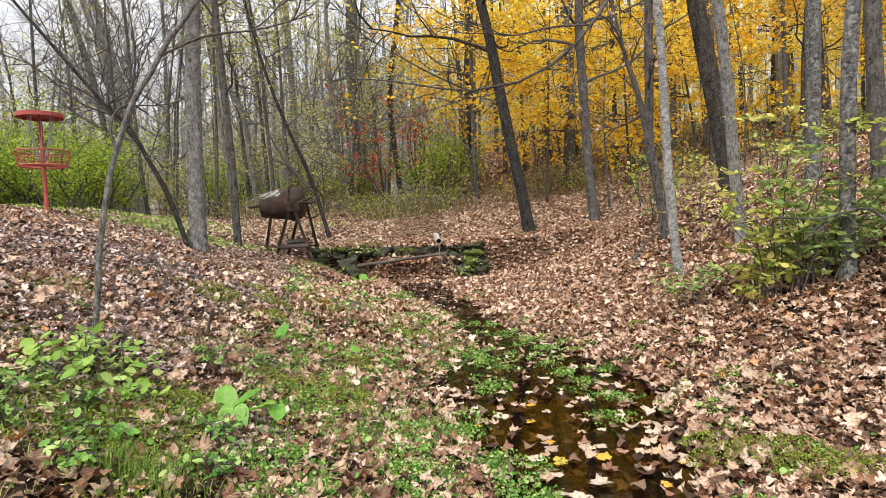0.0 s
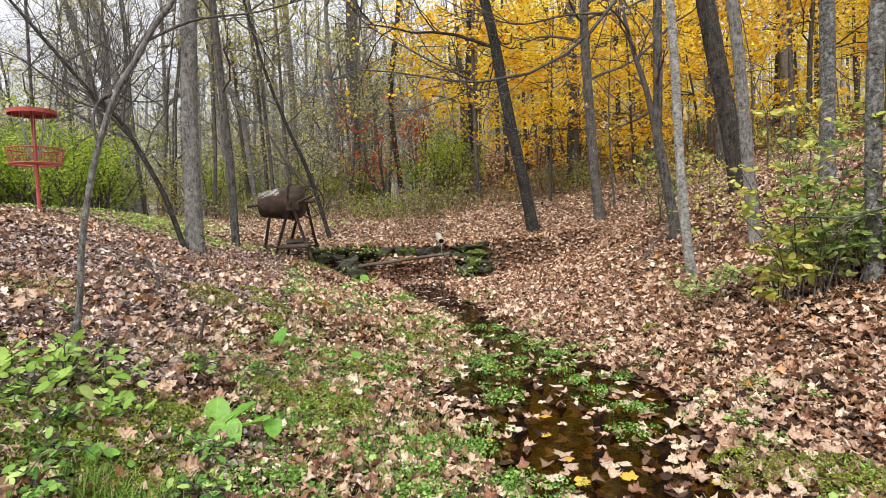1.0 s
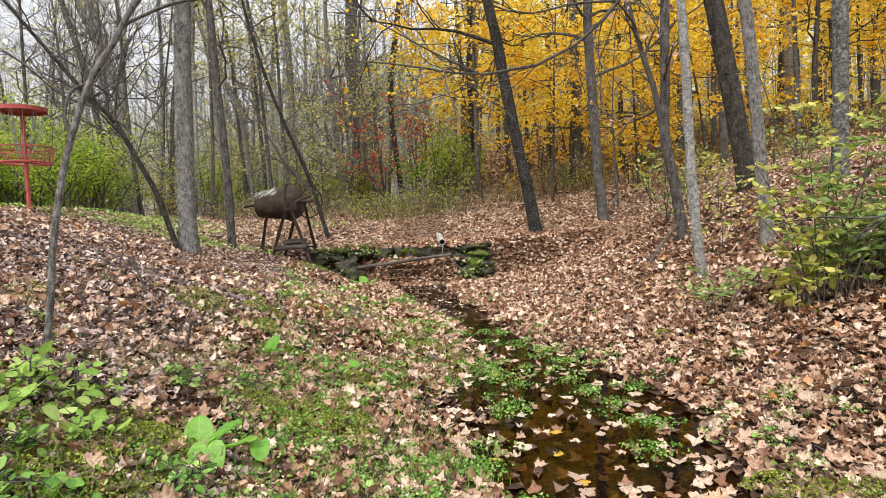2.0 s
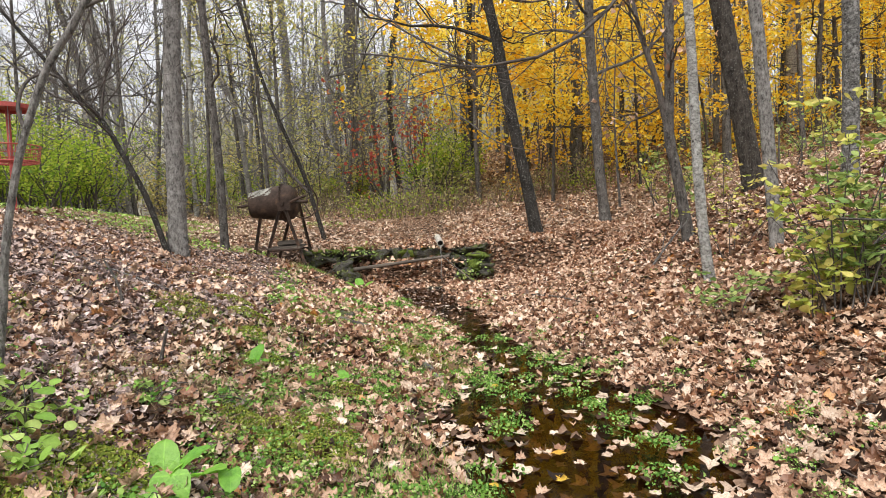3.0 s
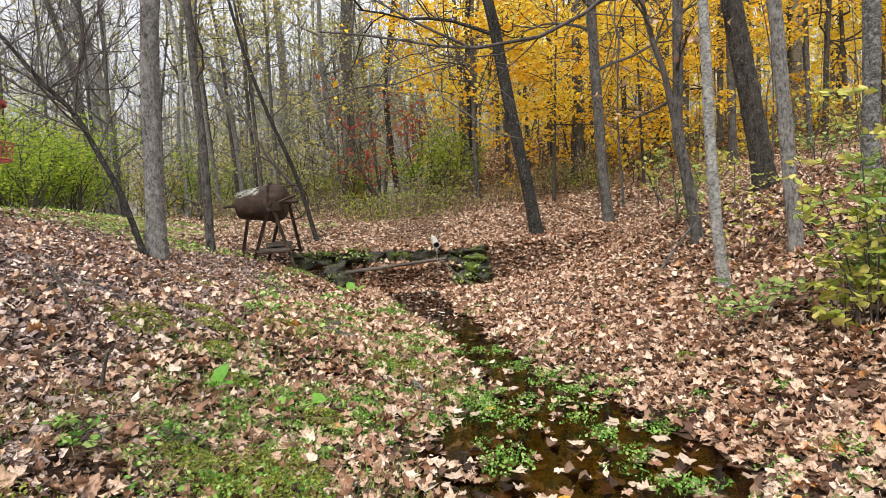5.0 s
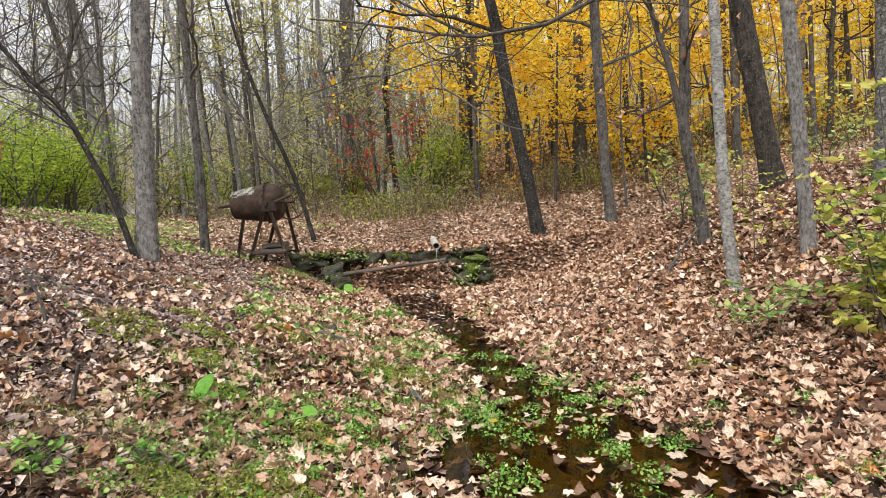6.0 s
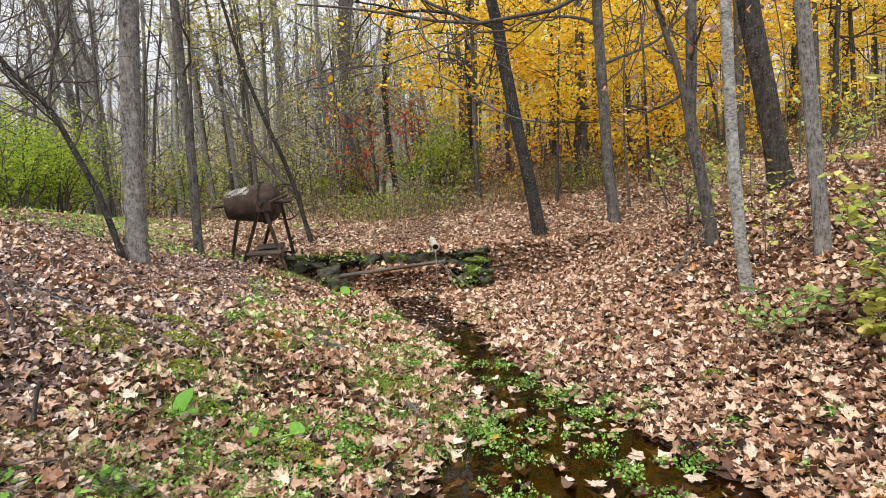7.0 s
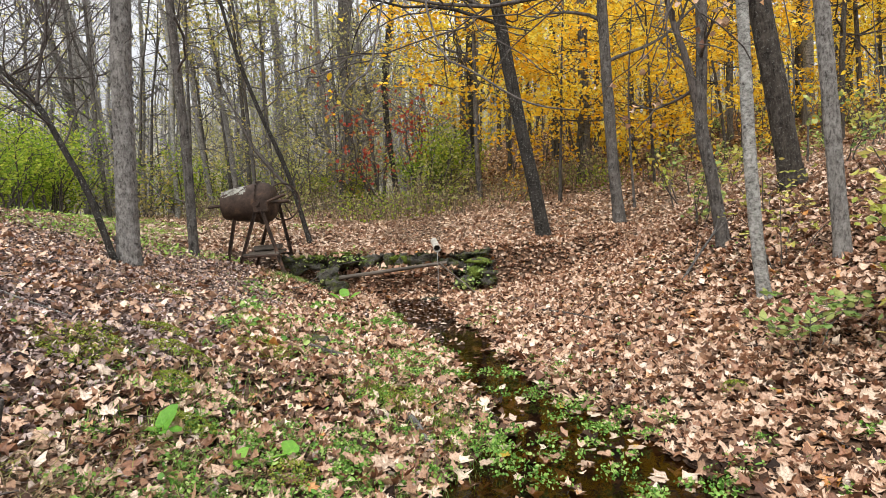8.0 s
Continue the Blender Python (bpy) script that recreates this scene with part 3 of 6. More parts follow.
# ---- trees that stand near the stream ----
def bark_plates(tree, pts, rad, bark, count, wide, tall, lift):
    """Loose plates of bark, held at one edge and curling away from the trunk at the other."""
    n_low = np.searchsorted(pts[:, 2], 4.2)
    at = RNG.uniform(0, n_low, count)
    i = np.minimum(at.astype(int), len(pts) - 2)
    k = (at - i)[:, None]
    p, r = pts[i] * (1 - k) + pts[i + 1] * k, (rad[i][:, None] * (1 - k) + rad[i + 1][:, None] * k)
    d = pts[i + 1] - pts[i]
    d /= np.linalg.norm(d, axis=1, keepdims=True)
    a = RNG.uniform(0, 2 * math.pi, count)
    w, h = RNG.uniform(0.4, 1.0, count) * wide, RNG.uniform(0.35, 1.0, count) * tall
    rise, side = RNG.uniform(0.2, 1.0, count) * lift, RNG.choice([-1, 1], count)
    rows = []
    for v in (-0.5, 0.0, 0.5):
        for u in (0.0, 0.55, 1.0):
            b = a + side * (u - 0.5) * w / r[:, 0]
            out = np.column_stack([np.cos(b), np.sin(b), 0 * b])
            edge = h * v * (1 - 0.35 * u * RNG.uniform(0, 1, count))
            rows.append(p + out * (r + 0.001 + (rise * w * u * u)[:, None]) + d * edge[:, None])
    v = np.stack(rows, 1).reshape(-1, 3)
    q = np.array([[3 * j + c, 3 * j + c + 1, 3 * j + c + 4, 3 * j + c + 3] for j in range(2) for c in range(2)])
    f = (q[None] + (np.arange(count) * 9)[:, None, None]).reshape(-1, 4)
    tagged(put("loose_bark", v, f, bark, tree), kind="stuff")


def hero_tree(name, label, line, r0, r1, bark, crown_height=9.0, limbs=(), n_limbs=6, low=0.45, limb_len=1.8, depth=2, kids=4, leaves=None, group="", flakes=None):
    """One tree: a trunk along a line, carried on upward to its crown, with limbs of its own."""
    line = [list(p) for p in line]
    x, y, _ = line[0]
    line[0][2] = float(ground_z(x, y)) - 0.05
    a, b = np.array(line[-2]), np.array(line[-1])
    d = (b - a) / np.linalg.norm(b - a)
    while line[-1][2] < crown_height:
        d = d + np.array([RNG.normal(0, 0.05), RNG.normal(0, 0.05), 0.1])
        d /= np.linalg.norm(d)
        line.append(list(np.array(line[-1]) + d * 1.2))
    base = np.array(line[0])
    tree = thing(name, label, "tree", tuple(base), group)
    rel = [np.array(p) - base for p in line]
    tb = Tubes()
    pts, rad = trunk_tube(tb, rel, r0, r1, 14, 34)
    tb.put("trunk", bark, tree)
    if flakes:
        bark_plates(tree, pts, rad, bark, *flakes)
    lb, tips = Tubes(), []
    for _ in range(n_limbs):
        i = int(RNG.uniform(low, 0.98) * (len(pts) - 1))
        az = RNG.uniform(0, 2 * math.pi)
        grow(lb, pts[i], (math.cos(az), math.sin(az), RNG.uniform(0.2, 0.9)), limb_len * RNG.uniform(0.6, 1.3), max(rad[i] * 0.4, 0.008), depth, tips, kids=kids)
    for way in limbs:
        w = [np.array(p) - base for p in way[0]]
        sm = smooth_line(w, 14)
        lb.add(sm, np.linspace(way[1], way[2], 14), 7, 0.03)
        for _ in range(way[3]):
            i = RNG.integers(3, 13)
            grow(lb, sm[i], (sm[i] - sm[i - 1]) / np.linalg.norm(sm[i] - sm[i - 1]) + RNG.normal(0, 0.5, 3), way[4] * RNG.uniform(0.5, 1.2), max(way[2], 0.004), 1, tips, rise=0.1, kids=3)
    if lb.v:
        tagged(lb.put("crown", B_TWIG if r0 < 0.08 else bark, tree), kind="stuff")
    if leaves and tips:
        mat, count, size = leaves
        tp = np.array(tips)
        pk = tp[RNG.integers(0, len(tp), count)] + RNG.normal(0, 0.12, (count, 3))
        tagged(leaf_cloud("foliage", STAR, pk, RNG.uniform(0.7, 1.2, count) * size, mat, tree, 0.7), kind="stuff")
    return tree


hero_tree("grey_tree", "grey-barked trunk with peeling plates beside the leafy mound", [(-3.2, 7.8, 0.91), (-3.18, 7.8, 1.78), (-3.17, 7.8, 2.63), (-3.13, 7.8, 3.47)], 0.104, 0.078, B_GREY, 9, n_limbs=7, low=0.45, flakes=(420, 0.045, 0.05, 0.5))
hero_tree("slanting_tree", "thin dark leaning tree with bare forking twigs", [(-3.22, 7.62, 0.9), (-3.45, 7.62, 1.5), (-3.68, 7.65, 1.95), (-3.97, 7.7, 2.45), (-4.3, 7.7, 2.8), (-4.7, 7.7, 3.3)], 0.034, 0.016, B_DARK, 4.4,
          limbs=[([(-3.97, 7.7, 2.45), (-3.9, 7.7, 2.9), (-3.85, 7.75, 3.4), (-3.95, 7.8, 4.2)], 0.018, 0.006, 9, 0.8), ([(-4.1, 7.7, 2.6), (-4.5, 7.6, 2.75), (-5.0, 7.5, 3.2), (-5.5, 7.5, 3.4)], 0.016, 0.005, 10, 0.8)], n_limbs=30, low=0.3, limb_len=1.3)
hero_tree("thin_tree", "slim grey-brown tree with short bare side shoots", [(-3.38, 9.84, 0.99), (-3.41, 9.84, 2.13), (-3.47, 9.84, 3.12), (-3.53, 9.84, 4.25)], 0.064, 0.046, B_BROWN, 8.5, n_limbs=14, low=0.2, limb_len=1.0)
hero_tree("forked_sapling", "thin leaning forked stem behind the rusty drum", [(-2.26, 12.0, 0.9), (-2.6, 12.0, 2.06), (-3.03, 12.0, 3.13), (-3.37, 12.0, 4.1), (-3.62, 12.0, 5.06)], 0.042, 0.02, B_DARK, 7,
          limbs=[([(-2.47, 12.0, 1.72), (-2.98, 12.0, 2.27), (-3.33, 12.0, 2.86), (-3.65, 12.0, 3.6)], 0.035, 0.01, 7, 1.0)], n_limbs=9, low=0.3, limb_len=1.2, leaves=(M_OLIVE, 160, 0.06))
hero_tree("leaning_tree", "dark furrowed trunk leaning over the leaf-covered bank", [(1.65, 11.4, 0.8), (1.51, 11.4, 1.67), (1.35, 11.4, 2.49), (1.16, 11.4, 3.58), (1.05, 11.4, 4.3), (0.98, 11.4, 4.66)], 0.108, 0.076, B_DARK, 10, n_limbs=7, low=0.42, limb_len=2.2, leaves=(M_GOLD, 500, 0.1), flakes=(420, 0.035, 0.14, 0.14))
hero_tree("upright_tree", "brown upright trunk at the foot of the wooded slope", [(2.97, 11.7, 1.05), (2.88, 11.7, 2.01), (2.84, 11.7, 2.85), (2.79, 11.7, 3.96), (2.77, 11.7, 4.7)], 0.095, 0.07, B_BROWN, 10, n_limbs=9, low=0.3, limb_len=1.8, leaves=(M_GOLD, 600, 0.1))
hero_tree("forked_tree", "grey-brown forked tree with curled dead leaves", [(3.11, 8.3, 0.74), (2.99, 8.3, 1.47), (2.88, 8.3, 2.09), (2.9, 8.3, 2.7), (2.91, 8.3, 3.43)], 0.07, 0.045, B_BROWN, 8,
          limbs=[([(2.88, 8.3, 2.09), (2.74, 8.3, 2.77), (2.62, 8.3, 3.14), (2.5, 8.3, 3.6), (2.3, 8.3, 4.6)], 0.045, 0.02, 5, 0.8)], n_limbs=5, low=0.25, limb_len=0.9, leaves=(M_LITTER, 120, 0.09))
hero_tree("pale_tree", "slender pale grey tree with smooth mottled bark", [(2.48, 6.3, 0.35), (2.42, 6.3, 0.91), (2.38, 6.3, 1.51), (2.36, 6.3, 2.07), (2.34, 6.3, 2.71)], 0.05, 0.036, B_PALE, 7,
          limbs=[([(2.3, 6.2, 4.2), (2.0, 5.4, 3.9), (1.5, 4.5, 3.1), (1.17, 4.12, 2.51), (1.05, 4.1, 2.35), (0.87, 4.1, 2.16), (0.6, 4.1, 2.0), (0.21, 4.1, 1.94), (-0.02, 4.1, 1.97), (-0.28, 4.1, 2.02), (-0.55, 4.1, 2.05)], 0.017, 0.004, 12, 0.6),
                 ([(0.21, 4.1, 1.94), (-0.05, 4.1, 2.07), (-0.28, 4.12, 2.21), (-0.5, 4.15, 2.35)], 0.008, 0.003, 5, 0.4),
                 ([(0.05, 4.1, 1.96), (-0.02, 3.85, 1.92), (0.03, 3.6, 1.63), (0.11, 3.3, 1.49), (0.2, 3.2, 1.4), (0.27, 3.15, 1.36), (0.34, 3.1, 1.34)], 0.0042, 0.0018, 0, 0.25),
                 ([(-0.1, 4.1, 1.99), (-0.16, 3.85, 1.9), (-0.19, 3.6, 1.6), (-0.21, 3.3, 1.47), (-0.22, 3.2, 1.4), (-0.15, 3.2, 1.35)], 0.004, 0.0018, 0, 0.25),
                 ([(1.05, 4.1, 2.35), (0.8, 4.15, 2.36), (0.5, 4.2, 2.33), (0.2, 4.2, 2.42)], 0.009, 0.003, 6, 0.4)], n_limbs=3, low=0.6)
hero_tree("dark_tree", "stout dark trunk with ridged bark leaning on the slope", [(4.6, 9.5, 1.12), (4.52, 9.5, 1.79), (4.39, 9.5, 2.6), (4.22, 9.5, 3.54), (4.17, 9.5, 3.83)], 0.142, 0.12, B_UMBER, 10, n_limbs=6, low=0.5, leaves=(M_GOLD, 300, 0.1), flakes=(420, 0.05, 0.2, 0.14))
hero_tree("slope_tree", "grey trunk with thin lichen patches on the bank", [(3.29, 6.6, 0.7), (3.24, 6.6, 1.28), (3.19, 6.6, 1.97), (3.15, 6.6, 2.52), (3.13, 6.6, 2.79)], 0.064, 0.052, B_GREY, 9, n_limbs=2, low=0.6, limb_len=1.0)
hero_tree("mottled_tree", "pale mottled trunk with dark scars on the slope", [(4.76, 7.7, 0.85), (4.78, 7.7, 2.29), (4.79, 7.7, 3.71)], 0.09, 0.075, B_SCARRED, 9, n_limbs=5, low=0.5, flakes=(260, 0.04, 0.06, 0.4))
hero_tree("lichen_tree", "pale lichen-covered trunk behind the leafy shrub", [(3.1, 4.6, 0.91), (3.12, 4.6, 1.77), (3.17, 4.6, 2.62)], 0.055, 0.045, B_SCARRED, 8, n_limbs=4, low=0.6)
hero_tree("brown_tree", "brown straight trunk on the wooded slope", [(4.76, 6.5, 1.34), (4.71, 6.5, 2.37), (4.68, 6.5, 3.27)], 0.085, 0.07, B_BROWN, 9, n_limbs=4, low=0.5)
hero_tree("sapling", "slender bare grey sapling rising from the near mound", [(-1.71, 2.85, 0.54), (-1.66, 2.85, 0.77), (-1.63, 2.85, 1.04), (-1.58, 2.85, 1.28), (-1.53, 2.85, 1.45), (-1.44, 2.85, 1.67), (-1.35, 2.85, 1.8), (-1.25, 2.85, 1.96), (-1.12, 2.85, 2.12)], 0.0145, 0.011, B_GREY, 3.2,
          limbs=[([(-1.53, 2.85, 1.45), (-1.56, 2.86, 1.54), (-1.55, 2.9, 1.64), (-1.5, 2.95, 1.68), (-1.44, 3.0, 1.64)], 0.008, 0.004, 0, 0.3), ([(-1.3, 2.85, 1.88), (-1.1, 2.9, 1.98), (-0.85, 2.95, 2.02), (-0.6, 3.0, 2.1)], 0.007, 0.003, 4, 0.35)], n_limbs=2, low=0.75, limb_len=0.5)

# trunks at the wood's edge and on the slope
hero_tree("edge_tree", "grey woodland trunk with bare upper limbs", [(-8.97, 18.0, 2.4), (-9.29, 18.0, 4.77), (-9.94, 18.0, 7.53)], 0.125, 0.088, B_GREY, 15, n_limbs=9, low=0.3, limb_len=1.9, kids=3, group="trees at the wood's edge")
hero_tree("edge_tree", "grey woodland trunk with bare upper limbs", [(-9.67, 19.0, 2.71), (-10.46, 19.0, 6.86), (-10.82, 19.0, 7.94)], 0.1, 0.07, B_GREY, 15, n_limbs=9, low=0.3, limb_len=1.9, kids=3, group="trees at the wood's edge")
hero_tree("edge_tree", "brown woodland trunk with bare upper limbs", [(-10.72, 20.0, 3.22), (-11.26, 20.0, 5.71), (-11.96, 20.0, 8.35)], 0.1, 0.07, B_BROWN, 15, n_limbs=9, low=0.3, limb_len=1.9, kids=3, group="trees at the wood's edge")
hero_tree("edge_tree", "grey woodland trunk with bare upper limbs", [(-6.19, 18.0, 2.2), (-6.5, 18.0, 4.06), (-6.63, 18.0, 5.91)], 0.069, 0.048, B_GREY, 15, n_limbs=9, low=0.3, limb_len=1.9, kids=3, leaves=(M_OLIVE, 160, 0.09), group="trees at the wood's edge")
hero_tree("edge_tree", "grey woodland trunk with bare upper limbs", [(-5.84, 19.0, 2.57), (-6.12, 19.0, 4.53), (-6.55, 19.0, 5.62)], 0.074, 0.052, B_GREY, 15, n_limbs=9, low=0.3, limb_len=1.9, kids=3, group="trees at the wood's edge")
hero_tree("edge_tree", "grey woodland trunk with bare upper limbs", [(-5.05, 21.0, 2.55), (-5.06, 21.0, 6.06), (-5.14, 21.0, 8.46)], 0.118, 0.083, B_GREY, 15, n_limbs=9, low=0.3, limb_len=1.9, kids=3, leaves=(M_OLIVE, 160, 0.09), group="trees at the wood's edge")
hero_tree("edge_tree", "brown woodland trunk with bare upper limbs", [(-3.03, 24.0, 2.57), (-3.38, 24.0, 7.44), (-3.29, 24.0, 9.51)], 0.24, 0.18, B_BROWN, 15, n_limbs=9, low=0.3, limb_len=1.9, kids=3, group="trees at the wood's edge")
hero_tree("edge_tree", "dark woodland trunk with rough bark", [(-1.3, 20.0, 2.6), (-1.61, 20.0, 5.12), (-1.34, 20.0, 7.37)], 0.086, 0.06, B_DARK, 15, n_limbs=9, low=0.3, limb_len=1.9, kids=3, group="trees at the wood's edge")
hero_tree("edge_tree", "dark woodland trunk with rough bark", [(1.12, 20.0, 2.37), (0.99, 20.0, 5.58), (1.08, 20.0, 7.85)], 0.095, 0.066, B_DARK, 15, n_limbs=7, low=0.3, limb_len=1.9, kids=3, leaves=(M_GOLD, 450, 0.12), group="trees at the wood's edge")
hero_tree("edge_tree", "dark woodland trunk with rough bark", [(3.95, 22.0, 3.32), (3.92, 22.0, 6.6), (3.93, 22.0, 8.49)], 0.096, 0.067, B_DARK, 15, n_limbs=7, low=0.3, limb_len=1.9, kids=3, leaves=(M_GOLD, 450, 0.12), group="trees at the wood's edge")
hero_tree("edge_tree", "dark woodland trunk with rough bark", [(5.49, 18.8, 2.64), (5.47, 18.8, 6.18), (5.47, 18.8, 7.24)], 0.073, 0.051, B_DARK, 15, n_limbs=7, low=0.3, limb_len=1.9, kids=3, leaves=(M_GOLD, 450, 0.12), group="trees at the wood's edge")
hero_tree("edge_tree", "grey woodland trunk with bare upper limbs", [(6.02, 18.6, 2.68), (6.27, 18.6, 5.03), (6.33, 18.6, 7.13)], 0.136, 0.095, B_GREY, 15, n_limbs=7, low=0.3, limb_len=1.9, kids=3, leaves=(M_GOLD, 450, 0.12), group="trees at the wood's edge")
hero_tree("edge_tree", "dark woodland trunk with rough bark", [(8.02, 22.9, 3.76), (8.18, 22.9, 7.35), (8.23, 22.9, 8.66)], 0.17, 0.119, B_DARK, 15, n_limbs=7, low=0.3, limb_len=1.9, kids=3, leaves=(M_GOLD, 450, 0.12), group="trees at the wood's edge")
hero_tree("edge_tree", "brown woodland trunk with bare upper limbs", [(7.94, 20.5, 3.25), (8.01, 20.5, 6.61), (8.04, 20.5, 7.77)], 0.107, 0.075, B_BROWN, 15, n_limbs=7, low=0.3, limb_len=1.9, kids=3, leaves=(M_GOLD, 450, 0.12), group="trees at the wood's edge")
hero_tree("edge_tree", "brown woodland trunk with bare upper limbs", [(9.02, 20.4, 3.37), (9.07, 20.4, 5.97), (9.11, 20.4, 7.69)], 0.088, 0.062, B_BROWN, 15, n_limbs=7, low=0.3, limb_len=1.9, kids=3, leaves=(M_GOLD, 450, 0.12), group="trees at the wood's edge")
hero_tree("edge_tree", "dark woodland trunk with rough bark", [(13.93, 25.1, 4.72), (14.08, 25.1, 7.1), (14.17, 25.1, 9.25)], 0.221, 0.155, B_DARK, 15, n_limbs=7, low=0.3, limb_len=1.9, kids=3, leaves=(M_GOLD, 450, 0.12), group="trees at the wood's edge")
hero_tree("edge_tree", "grey woodland trunk with bare upper limbs", [(12.6, 22.2, 4.06), (12.59, 22.2, 6.97), (12.61, 22.2, 8.23)], 0.165, 0.115, B_GREY, 15, n_limbs=7, low=0.3, limb_len=1.9, kids=3, leaves=(M_GOLD, 450, 0.12), group="trees at the wood's edge")
hero_tree("edge_tree", "slim pale woodland trunk", [(-6.73, 17.0, 2.07), (-6.75, 17.0, 3.5), (-6.72, 17.0, 5.63)], 0.058, 0.041, B_PALE, 15, n_limbs=9, low=0.3, limb_len=1.9, kids=3, group="trees at the wood's edge")


# ---- woodland farther off: a few trees of each kind, repeated ----
def wood_tree(name, label, height, r0, bark, n_limbs, low, limb_len, leaves=None, group="", lean=0.03, depth=2, kids=3, drop=0.25, up=(0.1, 0.9), twigs=None):
    tree = thing(name, label, "tree", (0, 0, -60), group)
    line = [np.array([0, 0, -0.3])]
    d = np.array([RNG.normal(0, lean), RNG.normal(0, lean), 1.0])
    for _ in range(6):
        d = d + np.array([*RNG.normal(0, lean, 2), 0.05])
        d /= np.linalg.norm(d)
        line.append(line[-1] + d * (height + 0.3) / 6)
    tb = Tubes()
    pts, rad = trunk_tube(tb, line, r0, r0 * 0.3, 8, 12)
    tb.put("trunk", bark, tree)
    lb, tips = Tubes(), []
    for _ in range(n_limbs):
        s = RNG.uniform(low, 0.98)
        i = int(s * (len(pts) - 1))
        az = RNG.uniform(0, 2 * math.pi)
        grow(lb, pts[i], (math.cos(az), math.sin(az), RNG.uniform(*up)), limb_len * RNG.uniform(0.6, 1.2) * (1.2 - 0.6 * s), max(rad[i] * 0.45, 0.01), depth - 1, tips, rise=0.25 if up[0] > 0 else 0.0, kids=kids, sides=4)
    tagged(lb.put("crown", twigs or bark, tree), kind="stuff")
    if leaves:
        mat, count, size = leaves
        tp = np.array(tips)
        pk = tp[RNG.integers(0, len(tp), count)] + RNG.normal(0, drop, (count, 3)) * np.array([1, 1, 0.45])
        tagged(leaf_cloud("foliage", DIAMOND, pk, RNG.uniform(0.7, 1.25, count) * size, mat, tree, 0.6), kind="stuff")
    return tree


BARE = [wood_tree("bare_tree", "tall grey leafless woodland tree", h, r, b, n, 0.22, 2.4, None, "bare woodland trees", 0.05, 3, 3, twigs=B_SHOOT) for h, r, b, n in ((10, 0.085, B_GREY, 18), (12, 0.1, B_GREY, 16), (8, 0.05, B_BROWN, 19), (7, 0.035, B_GREY, 19))]
OLIVE = [wood_tree("thin_leaved_tree", "slim woodland tree with sparse olive leaves", h, r, b, 16, 0.08, 2.2, (M_OLIVE, c, 0.1), "sparse woodland trees", 0.05, 3, 3, 0.25, twigs=B_SHOOT) for h, r, b, c in ((9, 0.06, B_BROWN, 1500), (7, 0.04, B_GREY, 1400))]
GOLD = [wood_tree("golden_maple", "maple with layered golden yellow autumn leaves", h, r, b, n, lo, 2.6, (M_GOLD, c, 0.125), "golden maples", 0.03, 3, 2, 0.16, (-0.1, 0.4)) for h, r, b, n, c, lo in ((8.5, 0.09, B_UMBER, 28, 3600, 0.36), (7.5, 0.07, B_BROWN, 26, 3200, 0.36), (6.0, 0.045, B_UMBER, 24, 2600, 0.38))]
POLE = [wood_tree("forest_tree", "straight dark forest trunk with few low branches", h, r, b, 4, 0.5, 1.6, None, "forest trunks", 0.025, 2, 3) for h, r, b in ((13, 0.13, B_UMBER), (12, 0.09, B_BROWN), (11, 0.06, B_UMBER), (13, 0.12, B_BROWN))]


def plant_woods(kinds, spots, lo, hi):
    for x, y in spots:
        src = kinds[int(RNG.integers(0, len(kinds)))]
        k = RNG.uniform(lo, hi)
        c = copy_thing(src, pose(x, y, float(ground_z(x, y)), 0, 0, RNG.uniform(0, 360)))
        c.scale = (k, k, k)


def spots_in(count, x0, x1, y0, y1, gap, keep):
    got = []
    for _ in range(count * 30):
        y = RNG.uniform(y0, y1)
        f = y / y1
        x = RNG.uniform(x0 * f, x1 * f)
        if keep(x, y) and all((x - a) ** 2 + (y - b) ** 2 > gap * gap for a, b in got):
            got.append((x, y))
            if len(got) == count:
                break
    return got


plant_woods(BARE, spots_in(34, -34, 2, 16, 40, 1.2, lambda x, y: -0.6 * y < x < -0.02 * y), 0.8, 1.3)
plant_woods(BARE[2:], spots_in(14, -30, 0, 18, 36, 1.0, lambda x, y: -0.75 * y < x < -0.04 * y), 0.9, 1.4)
plant_woods(BARE[:2], [(-5.4, 26.0), (-2.6, 29.0), (-7.8, 28.5), (-4.0, 33.0)], 1.0, 1.25)
plant_woods(BARE[2:3], [(-9.6, 14.2), (-8.0, 15.4), (-11.0, 16.2), (-7.2, 14.8), (-12.2, 15.0)], 0.85, 1.1)
plant_woods(OLIVE, spots_in(26, -30, 4, 15.5, 38, 1.5, lambda x, y: x < 0.03 * y), 0.8, 1.25)
plant_woods(GOLD[1:], [(2.5, 14.4), (4.6, 14.6)], 0.8, 0.95)
plant_woods(GOLD, [(1.0, 16.8), (3.4, 16.6), (1.2, 19.6), (5.2, 17.8), (7.0, 16.4), (4.6, 20.5), (8.8, 19.0)], 0.85, 1.1)
plant_woods(GOLD, spots_in(19, -2, 34, 21, 42, 2.6, lambda x, y: x > 0.0 * y - 0.8), 0.9, 1.3)
plant_woods(GOLD[:2], [(10.5, 17.5), (12.5, 19.5), (14.5, 18.5), (16.5, 22.0), (13.5, 24.0), (9.8, 22.0), (18.0, 25.5), (20.5, 24.0), (22.5, 28.0), (17.2, 19.5)], 0.9, 1.15)
plant_woods(OLIVE, spots_in(13, -15, 0, 17, 34, 1.5, lambda x, y: -0.38 * y < x < -0.03 * y), 0.9, 1.3)
